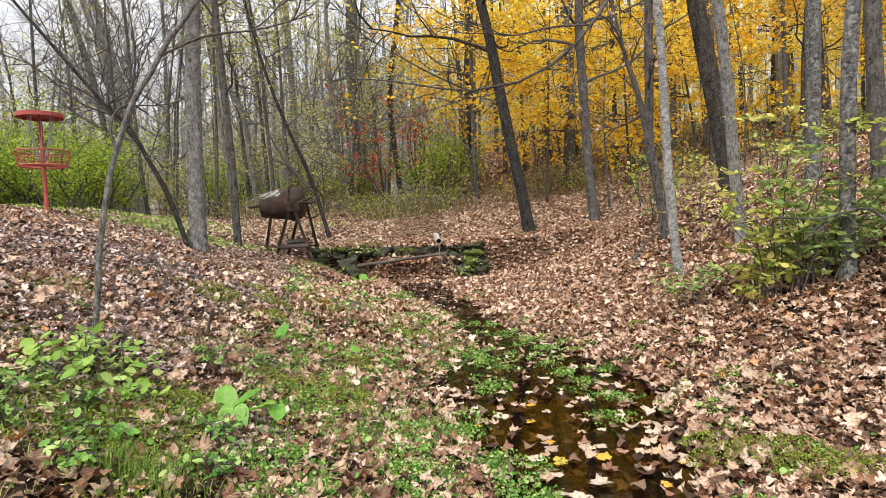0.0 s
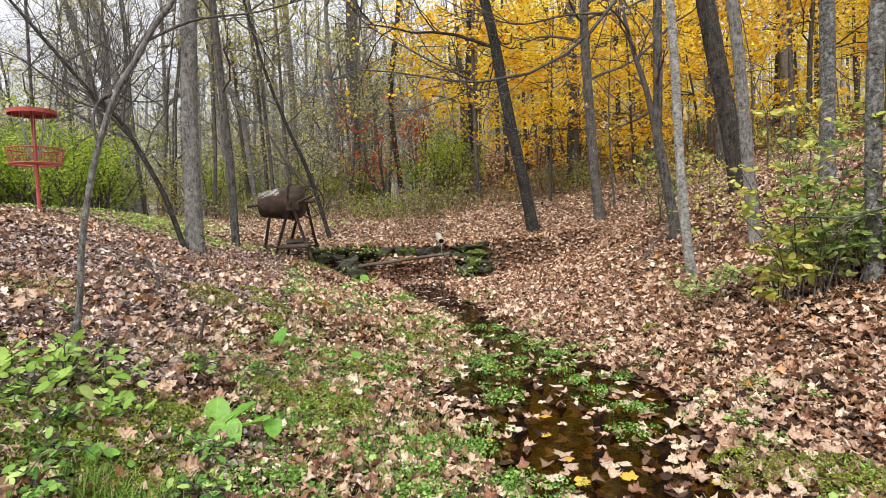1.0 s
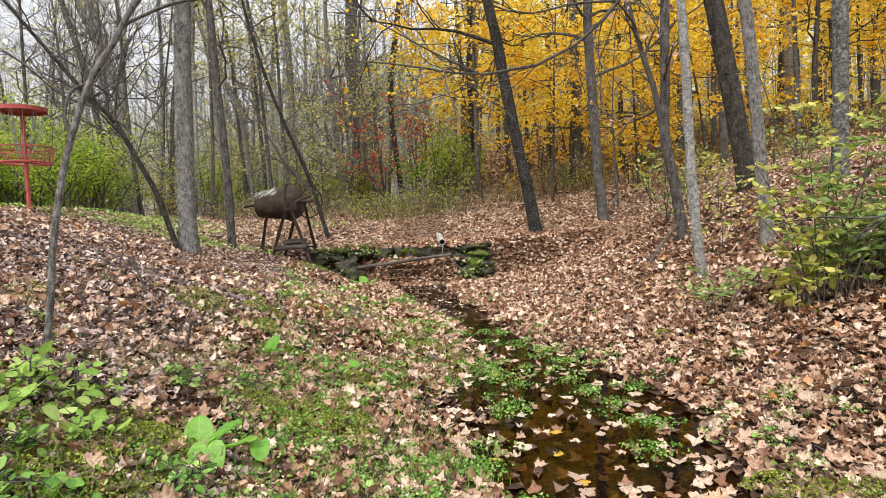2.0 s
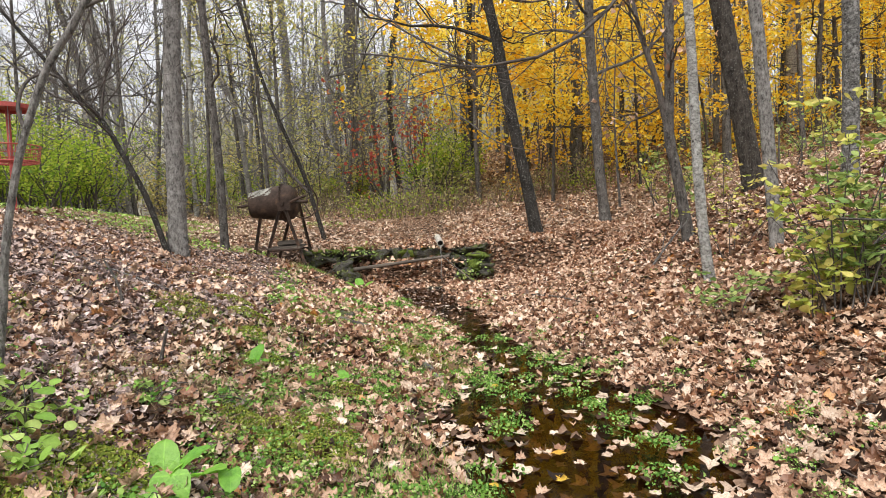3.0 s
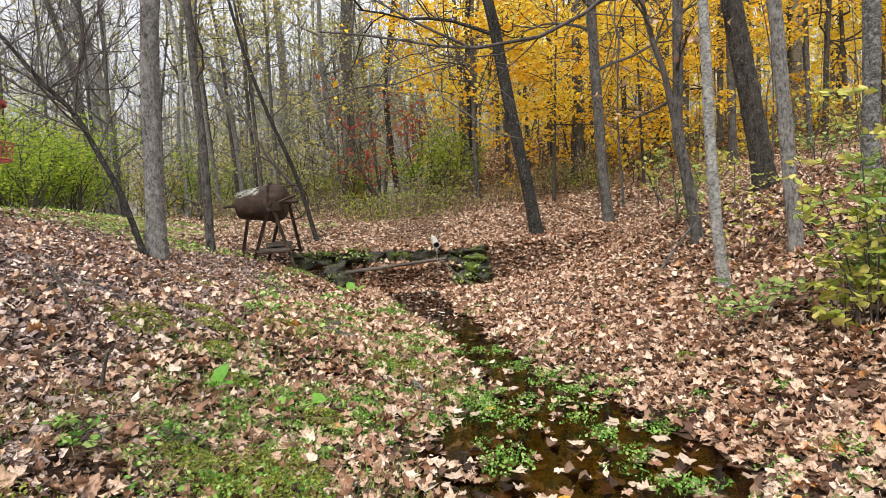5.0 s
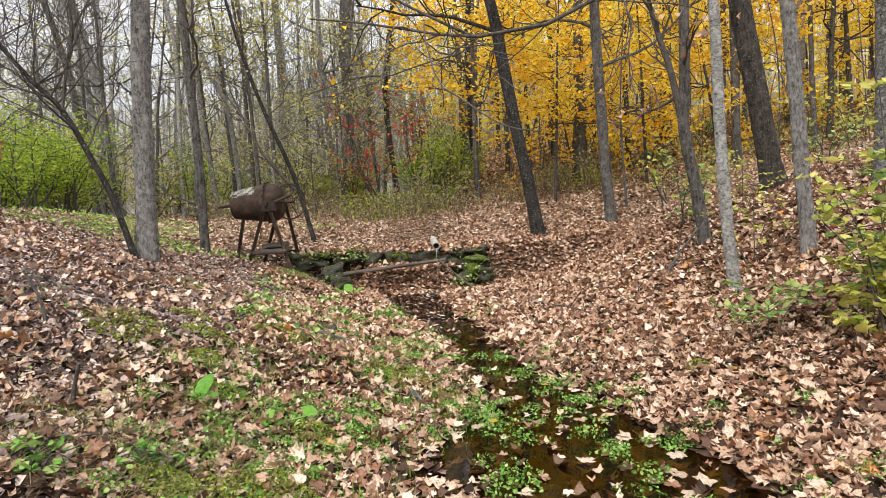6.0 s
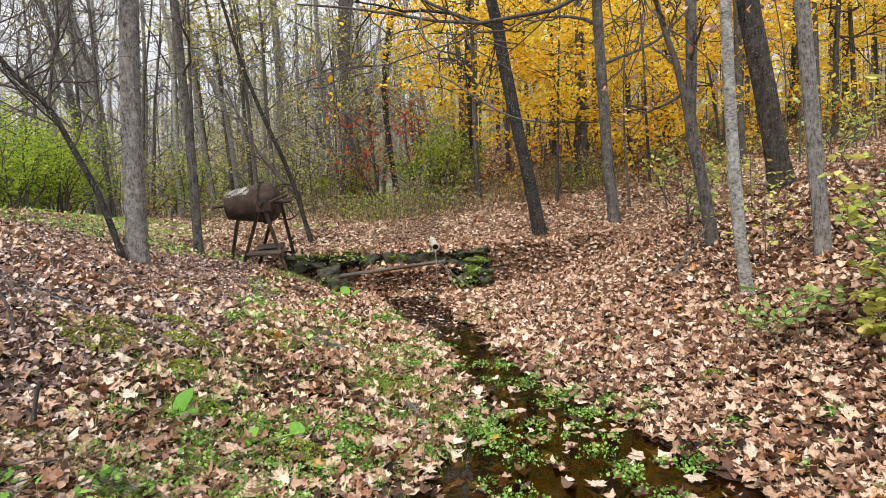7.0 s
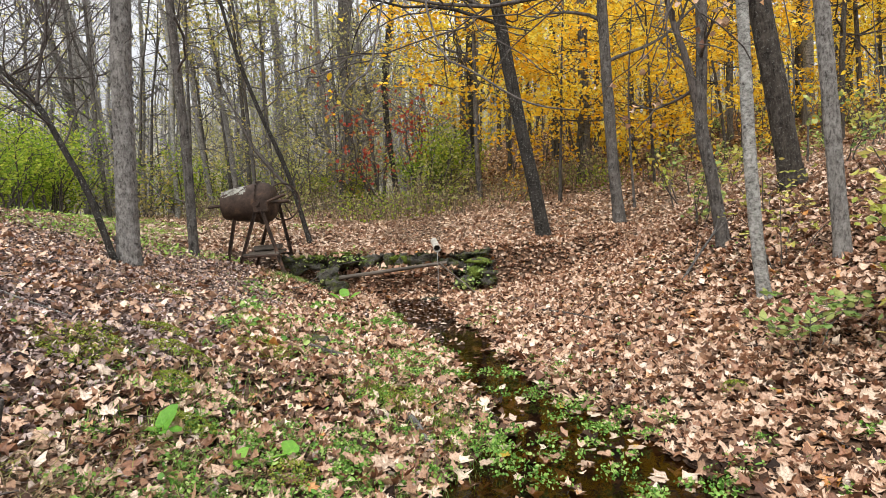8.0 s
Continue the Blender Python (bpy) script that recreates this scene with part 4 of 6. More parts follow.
plant_woods(POLE, spots_in(46, -8, 40, 15.5, 48, 1.2, lambda x, y: x > 0.02 * y), 0.75, 1.25)
for src in BARE + OLIVE + GOLD + POLE:
    for o in (*src.children_recursive, src):
        bpy.data.objects.remove(o)


# ---- undergrowth and far woods ----
def clump_points(centre, spread, n):
    return np.array(centre) + RNG.normal(0, 1, (n, 3)) * np.array(spread)


def bush(name, label, x, y, wide, tall, n_stems, n_leaves, size, mat, group="", bark=None, templates=OVAL, kids=3):
    """A bush of many stems from one root, its leaves along the finer shoots."""
    z = float(ground_z(x, y))
    b = thing(name, label, "bush", (x, y, z - 0.03), group)
    tb, tips = Tubes(), []
    for _ in range(n_stems):
        az = RNG.uniform(0, 6.28)
        r = wide * RNG.uniform(0.0, 0.35)
        lean = RNG.uniform(0.1, 0.75) * wide / max(tall, 0.3)
        grow(tb, (r * math.cos(az), r * math.sin(az), 0), (lean * math.cos(az), lean * math.sin(az), 1), tall * RNG.uniform(0.6, 1.05), 0.006 + 0.008 * tall, 1, tips, 0.2, 0.18, 4, kids + 1)
    tagged(tb.put("stem", bark or B_TWIG, b), kind="stuff")
    tp = np.array(tips)
    pk = tp[RNG.integers(0, len(tp), n_leaves)] + RNG.normal(0, 0.05 + 0.05 * wide, (n_leaves, 3))
    pk[:, 2] = np.maximum(pk[:, 2], 0.05)
    tagged(leaf_cloud("foliage", templates, pk, RNG.uniform(0.65, 1.25, n_leaves) * size, mat, b, 0.6), kind="stuff")
    return b


GREEN_BUSH = "bushes beyond the mound"
for x, y in spots_in(30, -16, -6, 11.5, 18, 0.7, lambda x, y: -0.95 * y < x < -0.54 * y):
    bush("green_bush", "yellow-green leafy bush at the wood's edge", x, y, RNG.uniform(0.8, 1.3), RNG.uniform(1.2, 2.1), 9, 2000, 0.07, M_BUSH, GREEN_BUSH, None, DIAMOND)
for x, y, t in ((0.1, 17.2, 1.9), (-0.4, 17.8, 1.5), (0.6, 18.3, 1.7)):
    bush("green_bush", "bright green leafy bush among brown weeds", x, y, 0.9, t, 9, 1500, 0.09, M_BUSH, GREEN_BUSH, None, DIAMOND)
for x, y in spots_in(12, -12, 2, 16.5, 23, 1.1, lambda x, y: x < 0):
    bush("olive_bush", "sparse olive bush under the bare trees", x, y, 0.9, RNG.uniform(1.0, 2.2), 7, 420, 0.085, M_OLIVE, "olive bushes")
for x, y in spots_in(8, -9, 0, 17, 23, 1.2, lambda x, y: -0.45 * y < x < -0.1 * y):
    bush("green_bush", "small bright green bush under the bare trees", x, y, 0.9, RNG.uniform(0.9, 1.6), 7, 1000, 0.085, M_BUSH, GREEN_BUSH, None, DIAMOND)
for x, y in ((-1.4, 17.6), (-0.9, 18.3)):
    bush("red_maple", "young maple with dark red autumn leaves", x, y, 1.7, 2.7, 3, 190, 0.11, M_RED, "red maples", None, STAR)
for x, y in spots_in(14, -1, 16, 13, 24, 1.1, lambda x, y: x > 3):
    bush("gold_seedling", "small maple seedling with yellow leaves on the slope", x, y, 0.6, RNG.uniform(0.7, 1.5), 3, 130, 0.1, M_GOLD, "maple seedlings", None, STAR)

for x, y in spots_in(5, 0, 9, 16, 22, 1.0, lambda x, y: x > 1.0):
    bush("gold_seedling", "young maple with low sprays of yellow leaves", x, y, 1.8, RNG.uniform(1.7, 3.0), 4, 260, 0.105, M_GOLD, "maple seedlings", None, STAR)
for x, y in spots_in(26, 1.5, 17, 9.5, 22, 0.9, lambda x, y: x > 2.6 + 0.05 * y):
    bush("slope_seedling", "thin yellow-green seedling among the leaves on the slope", x, y, 0.7, RNG.uniform(0.5, 1.2), 4, 110, 0.085, M_SHRUB_Y if RNG.uniform() < 0.6 else M_SHRUB_G, "seedlings on the slope", None, LEAFLET, 2)
for x, y in spots_in(34, 1, 20, 11.5, 26, 0.8, lambda x, y: x > 2.8):
    z = float(ground_z(x, y))
    h = RNG.uniform(2.0, 4.5)
    hero_tree("slim_sapling", "slim bare sapling on the wooded slope", [(x, y, z), (x + RNG.normal(0, 0.08), y, z + h * 0.5), (x + RNG.normal(0, 0.2), y, z + h)], RNG.uniform(0.012, 0.026), 0.006, B_BROWN, z + h, n_limbs=5, low=0.25, limb_len=0.7, depth=1, kids=3, leaves=(M_GOLD, 40, 0.09), group="saplings on the slope")

# the belt of dry weeds at the wood's edge
n = 1500
wx, wy = RNG.uniform(-6.5, 4.5, n) - 2.0 * RNG.uniform(0, 1, n) ** 3, RNG.uniform(14.6, 18.0, n)
wy = wy + 0.12 * np.abs(wx)
tb = Tubes()
heads = []
for x, y in zip(wx, wy):
    tall = float(np.clip(0.5 + 0.9 * waves(x, y, 1.7, 23), 0.05, 1.2))
    if RNG.uniform() > 0.25 + tall:
        continue
    h = RNG.uniform(0.15, 0.35) + 0.65 * tall * RNG.uniform(0.3, 1.0)
    z = float(ground_z(x, y))
    tip = np.array([x + RNG.normal(0, 0.15), y + RNG.normal(0, 0.15), z + h])
    tb.add([(x, y, z - 0.03), (0.5 * (x + tip[0]), 0.5 * (y + tip[1]) + 0.02, z + h * 0.55), tip], [0.008, 0.006, 0.003], 3)
    heads.append(tip - RNG.uniform(0, 1, (7, 1)) ** 1.3 * np.array([0, 0, h * 0.9]) + RNG.normal(0, 0.06, (7, 3)))
weeds = tb.put("dry_weeds", M_STALK)
tagged(weeds, "belt of dead brown weeds along the wood's edge", "weeds", kind="stuff")
heads = np.concatenate(heads)
tagged(leaf_cloud("foliage", DIAMOND, heads, RNG.uniform(0.04, 0.1, len(heads)), M_DRYWEED, weeds), kind="stuff")
p = np.column_stack([RNG.uniform(-6.5, 5, 8000), RNG.uniform(14.4, 18.2, 8000)])
k = waves(p[:, 0], p[:, 1], 1.4, 21) > 0.25
p = p[k]
p[:, 1] += 0.12 * np.abs(p[:, 0])
tagged(leaf_cloud("green_weeds", OVAL, np.column_stack([p, ground_z(p[:, 0], p[:, 1]) + RNG.uniform(0.03, 0.7, len(p)) ** 1.5]), RNG.uniform(0.035, 0.08, len(p)), M_BUSH), "patchy green weeds among the dead stems", "weeds", kind="stuff")

# low green plants on the grassy top of the mound
p = np.column_stack([RNG.uniform(-11, -2.2, 17000), RNG.uniform(7.2, 14.5, 17000)])
k = (waves(p[:, 0], p[:, 1], 1.6, 22) > -0.25 + 1.2 * step(-4.5, -2.5, p[:, 0])) & (p[:, 1] > 8.2 + 0.35 * (p[:, 0] + 5.5))
p = p[k]
tagged(leaf_cloud("lawn_plants", OVAL, np.column_stack([p, ground_z(p[:, 0], p[:, 1]) + RNG.uniform(0.01, 0.09, len(p))]), RNG.uniform(0.02, 0.06, len(p)), M_HERB, None, 0.5), "low pale green plants on the mound", "plants", kind="stuff")

# woods in the distance; aerial haze is put into bark and twig colours
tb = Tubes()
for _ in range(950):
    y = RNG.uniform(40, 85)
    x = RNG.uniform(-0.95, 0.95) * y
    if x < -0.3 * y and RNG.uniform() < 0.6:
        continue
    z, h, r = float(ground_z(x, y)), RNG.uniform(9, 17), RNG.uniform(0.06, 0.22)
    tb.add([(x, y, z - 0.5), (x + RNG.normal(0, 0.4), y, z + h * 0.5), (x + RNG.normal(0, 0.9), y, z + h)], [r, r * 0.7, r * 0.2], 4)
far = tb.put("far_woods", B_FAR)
tagged(far, "leafless woods in the distance, coloured pale grey for haze", "woods", kind="stuff")
n = 34000
y = RNG.uniform(44, 108, n)
x = RNG.uniform(-0.95, 0.14, n) * y
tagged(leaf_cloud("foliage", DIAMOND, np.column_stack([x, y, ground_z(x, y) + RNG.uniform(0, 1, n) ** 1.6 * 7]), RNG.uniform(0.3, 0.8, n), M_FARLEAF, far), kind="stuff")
n = 9000
y = RNG.uniform(38, 62, n)
x = RNG.uniform(0.05, 0.95, n) * y
tagged(leaf_cloud("foliage", DIAMOND, np.column_stack([x, y, ground_z(x, y) + RNG.uniform(0.3, 9, n)]), RNG.uniform(0.2, 0.6, n), M_GOLD, far), kind="stuff")
n = 5000
y = RNG.uniform(44, 66, n)
x = RNG.uniform(0.05, 0.95, n) * y
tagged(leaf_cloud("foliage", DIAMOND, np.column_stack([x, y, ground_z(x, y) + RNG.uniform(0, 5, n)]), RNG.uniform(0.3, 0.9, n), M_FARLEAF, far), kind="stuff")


# ---- leaf litter ----
def litter_spots(count, x0, x1, y0, y1, keep, wedge=1.0):
    out = []
    got = 0
    while got < count:
        y = RNG.uniform(y0, y1, count * 2)
        x = RNG.uniform(x0, x1, count * 2)
        k = (np.abs(x) < 0.95 * y + wedge) & (RNG.uniform(0, 1, count * 2) < keep(x, y))
        p = np.stack([x[k], y[k]], -1)
        out.append(p)
        got += len(p)
    return np.concatenate(out)[:count]


def off_water(x, y):
    return np.abs(x - stream_x(y)) - np.maximum(stream_half(y) + edge_wobble(x, y), 0.08)


def lay(p, lift=(0.004, 0.03)):
    return np.column_stack([p, ground_z(p[:, 0], p[:, 1]) + RNG.uniform(*lift, len(p))])


def greenness(x, y):
    """How far the wet green bank takes over from the dry leaves."""
    d = off_water(x, y)
    left = (x < stream_x(y) + 0.1) * step(2.2 + 0.6 * step(3.2, 2.2, y), 0.9 + 0.8 * step(3.2, 2.2, y), d) * step(7.5, 5.0, y)
    right = (x > stream_x(y)) * step(1.1, 0.1, d) * step(6.0, 4.5, y) * 0.3
    return np.clip(left + right, 0, 1)


def bare_patches(x, y):
    """Dark hollows of bare soil and stems low on the near mound."""
    return step(0.15, 0.6, waves(x, y, 3.6, 57)) * step(-0.1, -0.5, x) * step(-2.6, -1.8, x) * step(4.6, 3.4, y)


def dry_keep(x, y):
    d = off_water(x, y)
    drift = 0.45 * step(0.0, 0.6, waves(x, y, 5.0, 71)) * np.where(x > stream_x(y), 1.0, 0.7) * step(-0.5, -0.1, d)
    k = np.where(d < -0.02, np.where(y > 9.85, 1.0, np.where(y > 4.6, 0.04 + 0.25 * step(-0.12, -0.02, d), 0.05 + drift)), 1.0)
    return k * (1 - 0.3 * greenness(x, y)) * (1 - 0.75 * bare_patches(x, y)) * np.where(x < -1.3 + 0.4 * waves(x, y, 1.5, 9) - 0.16 * (y - 4), 0.15 + 0.28 * step(4.9, 3.6, y), 1.0)


def mulch_keep(x, y):
    return step(-0.9, -1.5, x - 0.4 * waves(x, y, 1.5, 9) + 0.16 * (y - 4)) * step(10.5, 9.0, y) + 0.12


LITTER_TAG = ("thick brown maple leaf litter over the woodland floor", "leaf litter")


def litter(count, x0, x1, y0, y1, keep, templates, lo, hi, mat, lift, tilt, wedge=1.0):
    q = litter_spots(count, x0, x1, y0, y1, keep, wedge)
    pos = lay(q, lift)
    wet = off_water(q[:, 0], q[:, 1]) < 0.0
    pos[wet, 2] = np.maximum(pos[wet, 2], water_z(q[wet, 1]) - 0.006)
    return tagged(leaf_cloud("leaf_litter", templates, pos, RNG.uniform(lo, hi, count), mat, None, np.where(wet, 0.07, tilt)), *LITTER_TAG, kind="stuff")


# dark leaves go lowest, their colour adding shade between the brown ones
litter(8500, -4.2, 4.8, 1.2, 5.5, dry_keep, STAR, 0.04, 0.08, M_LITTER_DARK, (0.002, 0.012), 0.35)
litter(4600, -3.2, 3.6, 1.2, 3.7, dry_keep, RICH, 0.042, 0.095, M_LITTER, (0.008, 0.034), 0.38)
litter(8500, -4.6, 5.2, 3.5, 5.5, dry_keep, MAPLE_LEAVES + RICH[:3], 0.042, 0.09, M_LITTER, (0.008, 0.034), 0.38)
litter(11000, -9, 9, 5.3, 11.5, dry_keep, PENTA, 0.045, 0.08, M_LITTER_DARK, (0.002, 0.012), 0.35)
litter(14000, -6, 6, 5.3, 7.6, dry_keep, MAPLE_LEAVES[:3] + STAR, 0.042, 0.09, M_LITTER, (0.006, 0.034), 0.38)
litter(27000, -8, 8, 7.5, 11.5, dry_keep, STAR + PENTA[:2], 0.042, 0.088, M_LITTER, (0.006, 0.034), 0.38)
litter(46000, -12, 14, 11, 18, lambda x, y: np.where(x < -4, 0.45, 1.0), PENTA + STAR[:2], 0.045, 0.088, M_LITTER, (0.004, 0.035), 0.45)
litter(11000, -6, 9, 10.6, 15.5, lambda x, y: 1.0 + 0 * x, PENTA + STAR[:2], 0.045, 0.085, M_PALE_FALLEN, (0.02, 0.045), 0.3)
litter(32000, 0, 30, 17, 40, lambda x, y: 1.0 + 0 * x, DIAMOND, 0.1, 0.2, M_SLOPE_LITTER, (0.004, 0.05), 0.6)
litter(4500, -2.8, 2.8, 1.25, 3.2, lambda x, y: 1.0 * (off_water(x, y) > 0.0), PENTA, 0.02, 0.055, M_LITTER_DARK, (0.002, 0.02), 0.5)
litter(900, -2.6, 2.6, 1.3, 2.8, lambda x, y: 1.0 * (off_water(x, y) > 0.0), RICH, 0.045, 0.1, M_LITTER, (0.01, 0.04), 0.42)
litter(62000, -6.8, 0, 2.2, 11, mulch_keep, CHIP, 0.016, 0.055, M_MULCH, (0.002, 0.03), 0.6)
litter(12000, -2.9, 0.3, 1.4, 4.6, lambda x, y: (0.25 + bare_patches(x, y)) * (off_water(x, y) > 0.02), CHIP + PENTA, 0.012, 0.04, M_LITTER, (0.003, 0.025), 0.5)
litter(8000, 0.2, 4.8, 1.4, 6.5, lambda x, y: 1.0 * (off_water(x, y) > 0.03), PENTA, 0.018, 0.05, M_LITTER, (0.004, 0.025), 0.4)
litter(15000, -3.4, -0.8, 2.2, 5.2, mulch_keep, CHIP + PENTA, 0.014, 0.05, M_MULCH, (0.004, 0.035), 0.6)
litter(5200, -2.6, 3.4, 9.7, 11.6, lambda x, y: 1.0 + 0 * x, STAR, 0.05, 0.095, M_LITTER, (0.008, 0.03), 0.4)
litter(13000, -6.8, 0, 2.2, 11, mulch_keep, PENTA, 0.012, 0.04, M_LITTER, (0.01, 0.04), 0.75)

# the same litter round and behind the start of the walk
litter(30000, -9, 9, -5, 1.4, lambda x, y: np.where(off_water(x, y) > 0.0, 1.0, 0.06), PENTA + STAR[:2], 0.05, 0.09, M_LITTER, (0.004, 0.03), 0.4, 99)
litter(24000, -12, 12, 1.2, 9, lambda x, y: 1.0 * (np.abs(x) > 0.95 * y + 0.6), PENTA, 0.05, 0.09, M_LITTER, (0.004, 0.03), 0.4, 99)


# ---- plants along the wet bank ----
def patch_spots(count, x0, x1, y0, y1, keep):
    return litter_spots(count, x0, x1, y0, y1, keep)


def bank_green(x, y):
    """Patches of green on the wet side of the mound, all along the water."""
    d = off_water(x, y)
    return (x < stream_x(y)) * step(1.7, 0.3, d) * (d > -0.05) * step(-0.15, 0.55, waves(x, y, 3.4, 35)) * step(9.4, 8.4, y)


def cress_keep(x, y):
    d = off_water(x, y)
    near = np.where(d < 0, 0.25 + 0.4 * step(-0.3, -0.02, d), 1.0)
    return 0.5 * bank_green(x, y) + 0.5 * near * greenness(x, y) * step(-0.1, 0.5, waves(x, y, 4.2, 31)) + 0.25 * (d > 0.04) * step(0.6, 0.0, np.abs(d)) * step(9.2, 8.0, y) * step(0.0, 0.6, waves(x, y, 3.0, 35)) + 0.3 * (d < 0.15) * (d > -0.12) * step(3.2, 3.8, y) * step(6.6, 5.6, y) * step(0.0, 0.5, waves(x, y, 6.0, 37))


CRESS = [(-0.83, 5.26), (0.67, 6.07), (0.6, 5.56), (0.85, 5.96), (0.85, 5.44), (0.64, 5.15), (0.79, 4.98), (0.63, 4.73), (0.75, 4.64), (0.5, 4.55), (0.17, 4.41), (0.18, 4.19), (0.36, 4.13), (0.1, 4.5), (0.02, 4.65), (0.19, 5.11),
         (-0.35, 5.81), (-0.45, 5.34), (-0.45, 6.45), (-0.09, 6.48), (-0.28, 6.69), (1.2, 4.93), (0.82, 4.25), (0.28, 5.4), (-0.8, 7.37), (-0.61, 7.68), (0.5, 8.07), (0.29, 7.57), (-0.03, 4.08), (0.19, 3.85), (0.24, 3.62), (0.36, 3.65),
         (0.84, 3.68), (0.77, 3.53), (0.86, 3.3), (0.85, 3.05), (0.11, 3.07), (0.06, 2.91), (1.14, 4.68), (1.15, 3.18), (1.28, 2.77), (0.32, 4.44), (0.24, 2.38), (0.37, 2.42)]
mats = (list(CRESS) + list(patch_spots(540, -2.2, 2.2, 1.3, 9.3, cress_keep)) + list(patch_spots(120, -0.75, 0.36, 1.5, 3.0, lambda x, y: (off_water(x, y) > -0.12) * step(-0.5, 0.3, waves(x, y, 5.0, 33)))))
pos = []
for i, (x, y) in enumerate(mats):
    r = RNG.uniform(0.06, 0.13) if i < len(CRESS) else RNG.uniform(0.03, 0.11)
    k = int(RNG.uniform(6000, 13000) * r * r) + 14
    x, y = x + RNG.normal(0, 0.035), y + RNG.normal(0, 0.05)
    a, q = RNG.uniform(0, 6.28, k), r * RNG.uniform(0, 1, k) ** 0.6
    q = q * (1 + 0.35 * np.sin(a * 3 + RNG.uniform(0, 6)))
    px, py = x + q * np.cos(a), y + q * np.sin(a)
    dome = RNG.uniform(0.015, 0.055) * np.sqrt(np.maximum(0, 1 - (q / (1.4 * r)) ** 2))
    pos.append(np.column_stack([px, py, np.maximum(ground_z(px, py), water_z(py)) + 0.006 + dome * RNG.uniform(0.3, 1.0, k)]))
pos = np.concatenate(pos)
tagged(leaf_cloud("watercress", OVAL + ROUND + PENTA[:1], pos, RNG.uniform(0.007, 0.021, len(pos)), M_CRESS, None, 0.85), "bright green watercress clumps along the stream", "watercress", kind="stuff")


for x, y in ((-2.19, 8.8), (-2.0, 8.35), (-1.57, 6.77), (-1.75, 7.2), (-1.25, 6.9), (-0.95, 6.84), (-0.85, 7.4), (-1.1, 7.7), (-0.65, 7.75), (-1.35, 8.4), (-0.75, 6.3), (-1.0, 5.9), (-1.45, 6.1)):
    k = int(RNG.uniform(90, 190))
    q = np.column_stack([x + RNG.normal(0, 0.13, k), y + RNG.normal(0, 0.17, k)])
    at = lay(q, (0.01, 0.02))
    at[:, 2] += RNG.uniform(0, 0.1, k) * np.exp(-np.hypot(q[:, 0] - x, q[:, 1] - y) / 0.15)
    tagged(leaf_cloud("weed_clump", OVAL + ROUND, at, RNG.uniform(0.02, 0.055, k), M_CRESS, None, 0.6), "clump of low green weeds on the mound's wet side", "weeds", kind="stuff")


def grass(count, x0, x1, y0, y1, keep, lo, hi, mat, label, flop=(0.1, 0.9)):
    q = patch_spots(count, x0, x1, y0, y1, keep)
    n = len(q)
    h, lean, az = RNG.uniform(lo, hi, n), RNG.uniform(*flop, n), RNG.uniform(0, 6.28, n)
    base = lay(q, (-0.01, 0.0))
    way = np.column_stack([np.cos(az), np.sin(az), np.zeros(n)])
    side = np.column_stack([-np.sin(az), np.cos(az), np.zeros(n)]) * 0.002
    up = np.array([0, 0, 1.0])
    mid = base + way * (h * lean * 0.42)[:, None] + up * (h * np.maximum(0.6 - 0.12 * lean, 0.3))[:, None]
    tip = base + way * (h * lean)[:, None] + up * (h * (1 - 0.3 * lean))[:, None]
    v = np.stack([base - side, base + side, mid + side * 0.8, mid - side * 0.8, tip], 1).reshape(-1, 3)
    o = (np.arange(n) * 5)[:, None, None]
    f = (np.array([[0, 1, 2], [0, 2, 3], [3, 2, 4]])[None] + o).reshape(-1, 3)
    return tagged(put("grass", v, f, mat), label, "grass", kind="stuff")


grass(8500, -2.4, 0.4, 1.4, 6.5, lambda x, y: greenness(x, y) * step(0.0, 0.7, waves(x, y, 3.5, 41)), 0.02, 0.08, M_GRASS, "short green grass tufts on the wet bank")
grass(1500, -1.5, -0.7, 1.6, 2.4, lambda x, y: step(0.24, 0.0, np.hypot(x + 1.05, y - 1.98)) + 0.02, 0.03, 0.09, M_GRASS, "fine bright grass tuft at the foot of the mound")
grass(700, 0.9, 1.8, 1.9, 2.7, lambda x, y: step(0.4, 0.15, np.hypot(x - 1.3, (y - 2.32) * 1.4)), 0.012, 0.04, M_GRASS, "short grass in the moss by the water")
grass(2600, -2.4, -0.2, 1.8, 4.4, lambda x, y: 0.15 + bare_patches(x, y), 0.03, 0.14, M_DRYWEED, "dead grass stems low on the near bank", (0.8, 2.8))
grass(2600, -3.4, 1.0, 6.0, 10.2, lambda x, y: step(0.5, 0.9, waves(x, y, 2.6, 43)) * step(1.6, 0.3, off_water(x, y)) * (x < stream_x(y)), 0.03, 0.12, M_GRASS, "green grass tufts beside the stream")
grass(4200, -11, -3.0, 7.5, 14, lambda x, y: step(-0.2, 0.6, waves(x, y, 2.0, 44)) * step(7.6, 9.0, y - 0.3 * (x + 5)), 0.04, 0.1, M_GRASS, "thin grass on top of the mound")
grass(900, -4, -0.6, 1.6, 6.5, lambda x, y: step(0.1, 0.8, waves(x, y, 2.8, 46)), 0.04, 0.16, M_DRYWEED, "dead brown grass stems on the mound", (0.6, 2.6))
p = litter_spots(1900, -2.6, 3.4, 1.4, 9.2, lambda x, y: 0.1 + 0.25 * greenness(x, y) * step(-0.2, 0.6, waves(x, y, 2.4, 51)) + bank_green(x, y))
p = p[off_water(p[:, 0], p[:, 1]) > 0.05]
tagged(leaf_cloud("ground_plants", OVAL + ROUND, lay(p, (0.01, 0.06)), RNG.uniform(0.012, 0.034, len(p)), M_CRESS, None, 0.5), "small green weeds between the fallen leaves", "plants", kind="stuff")
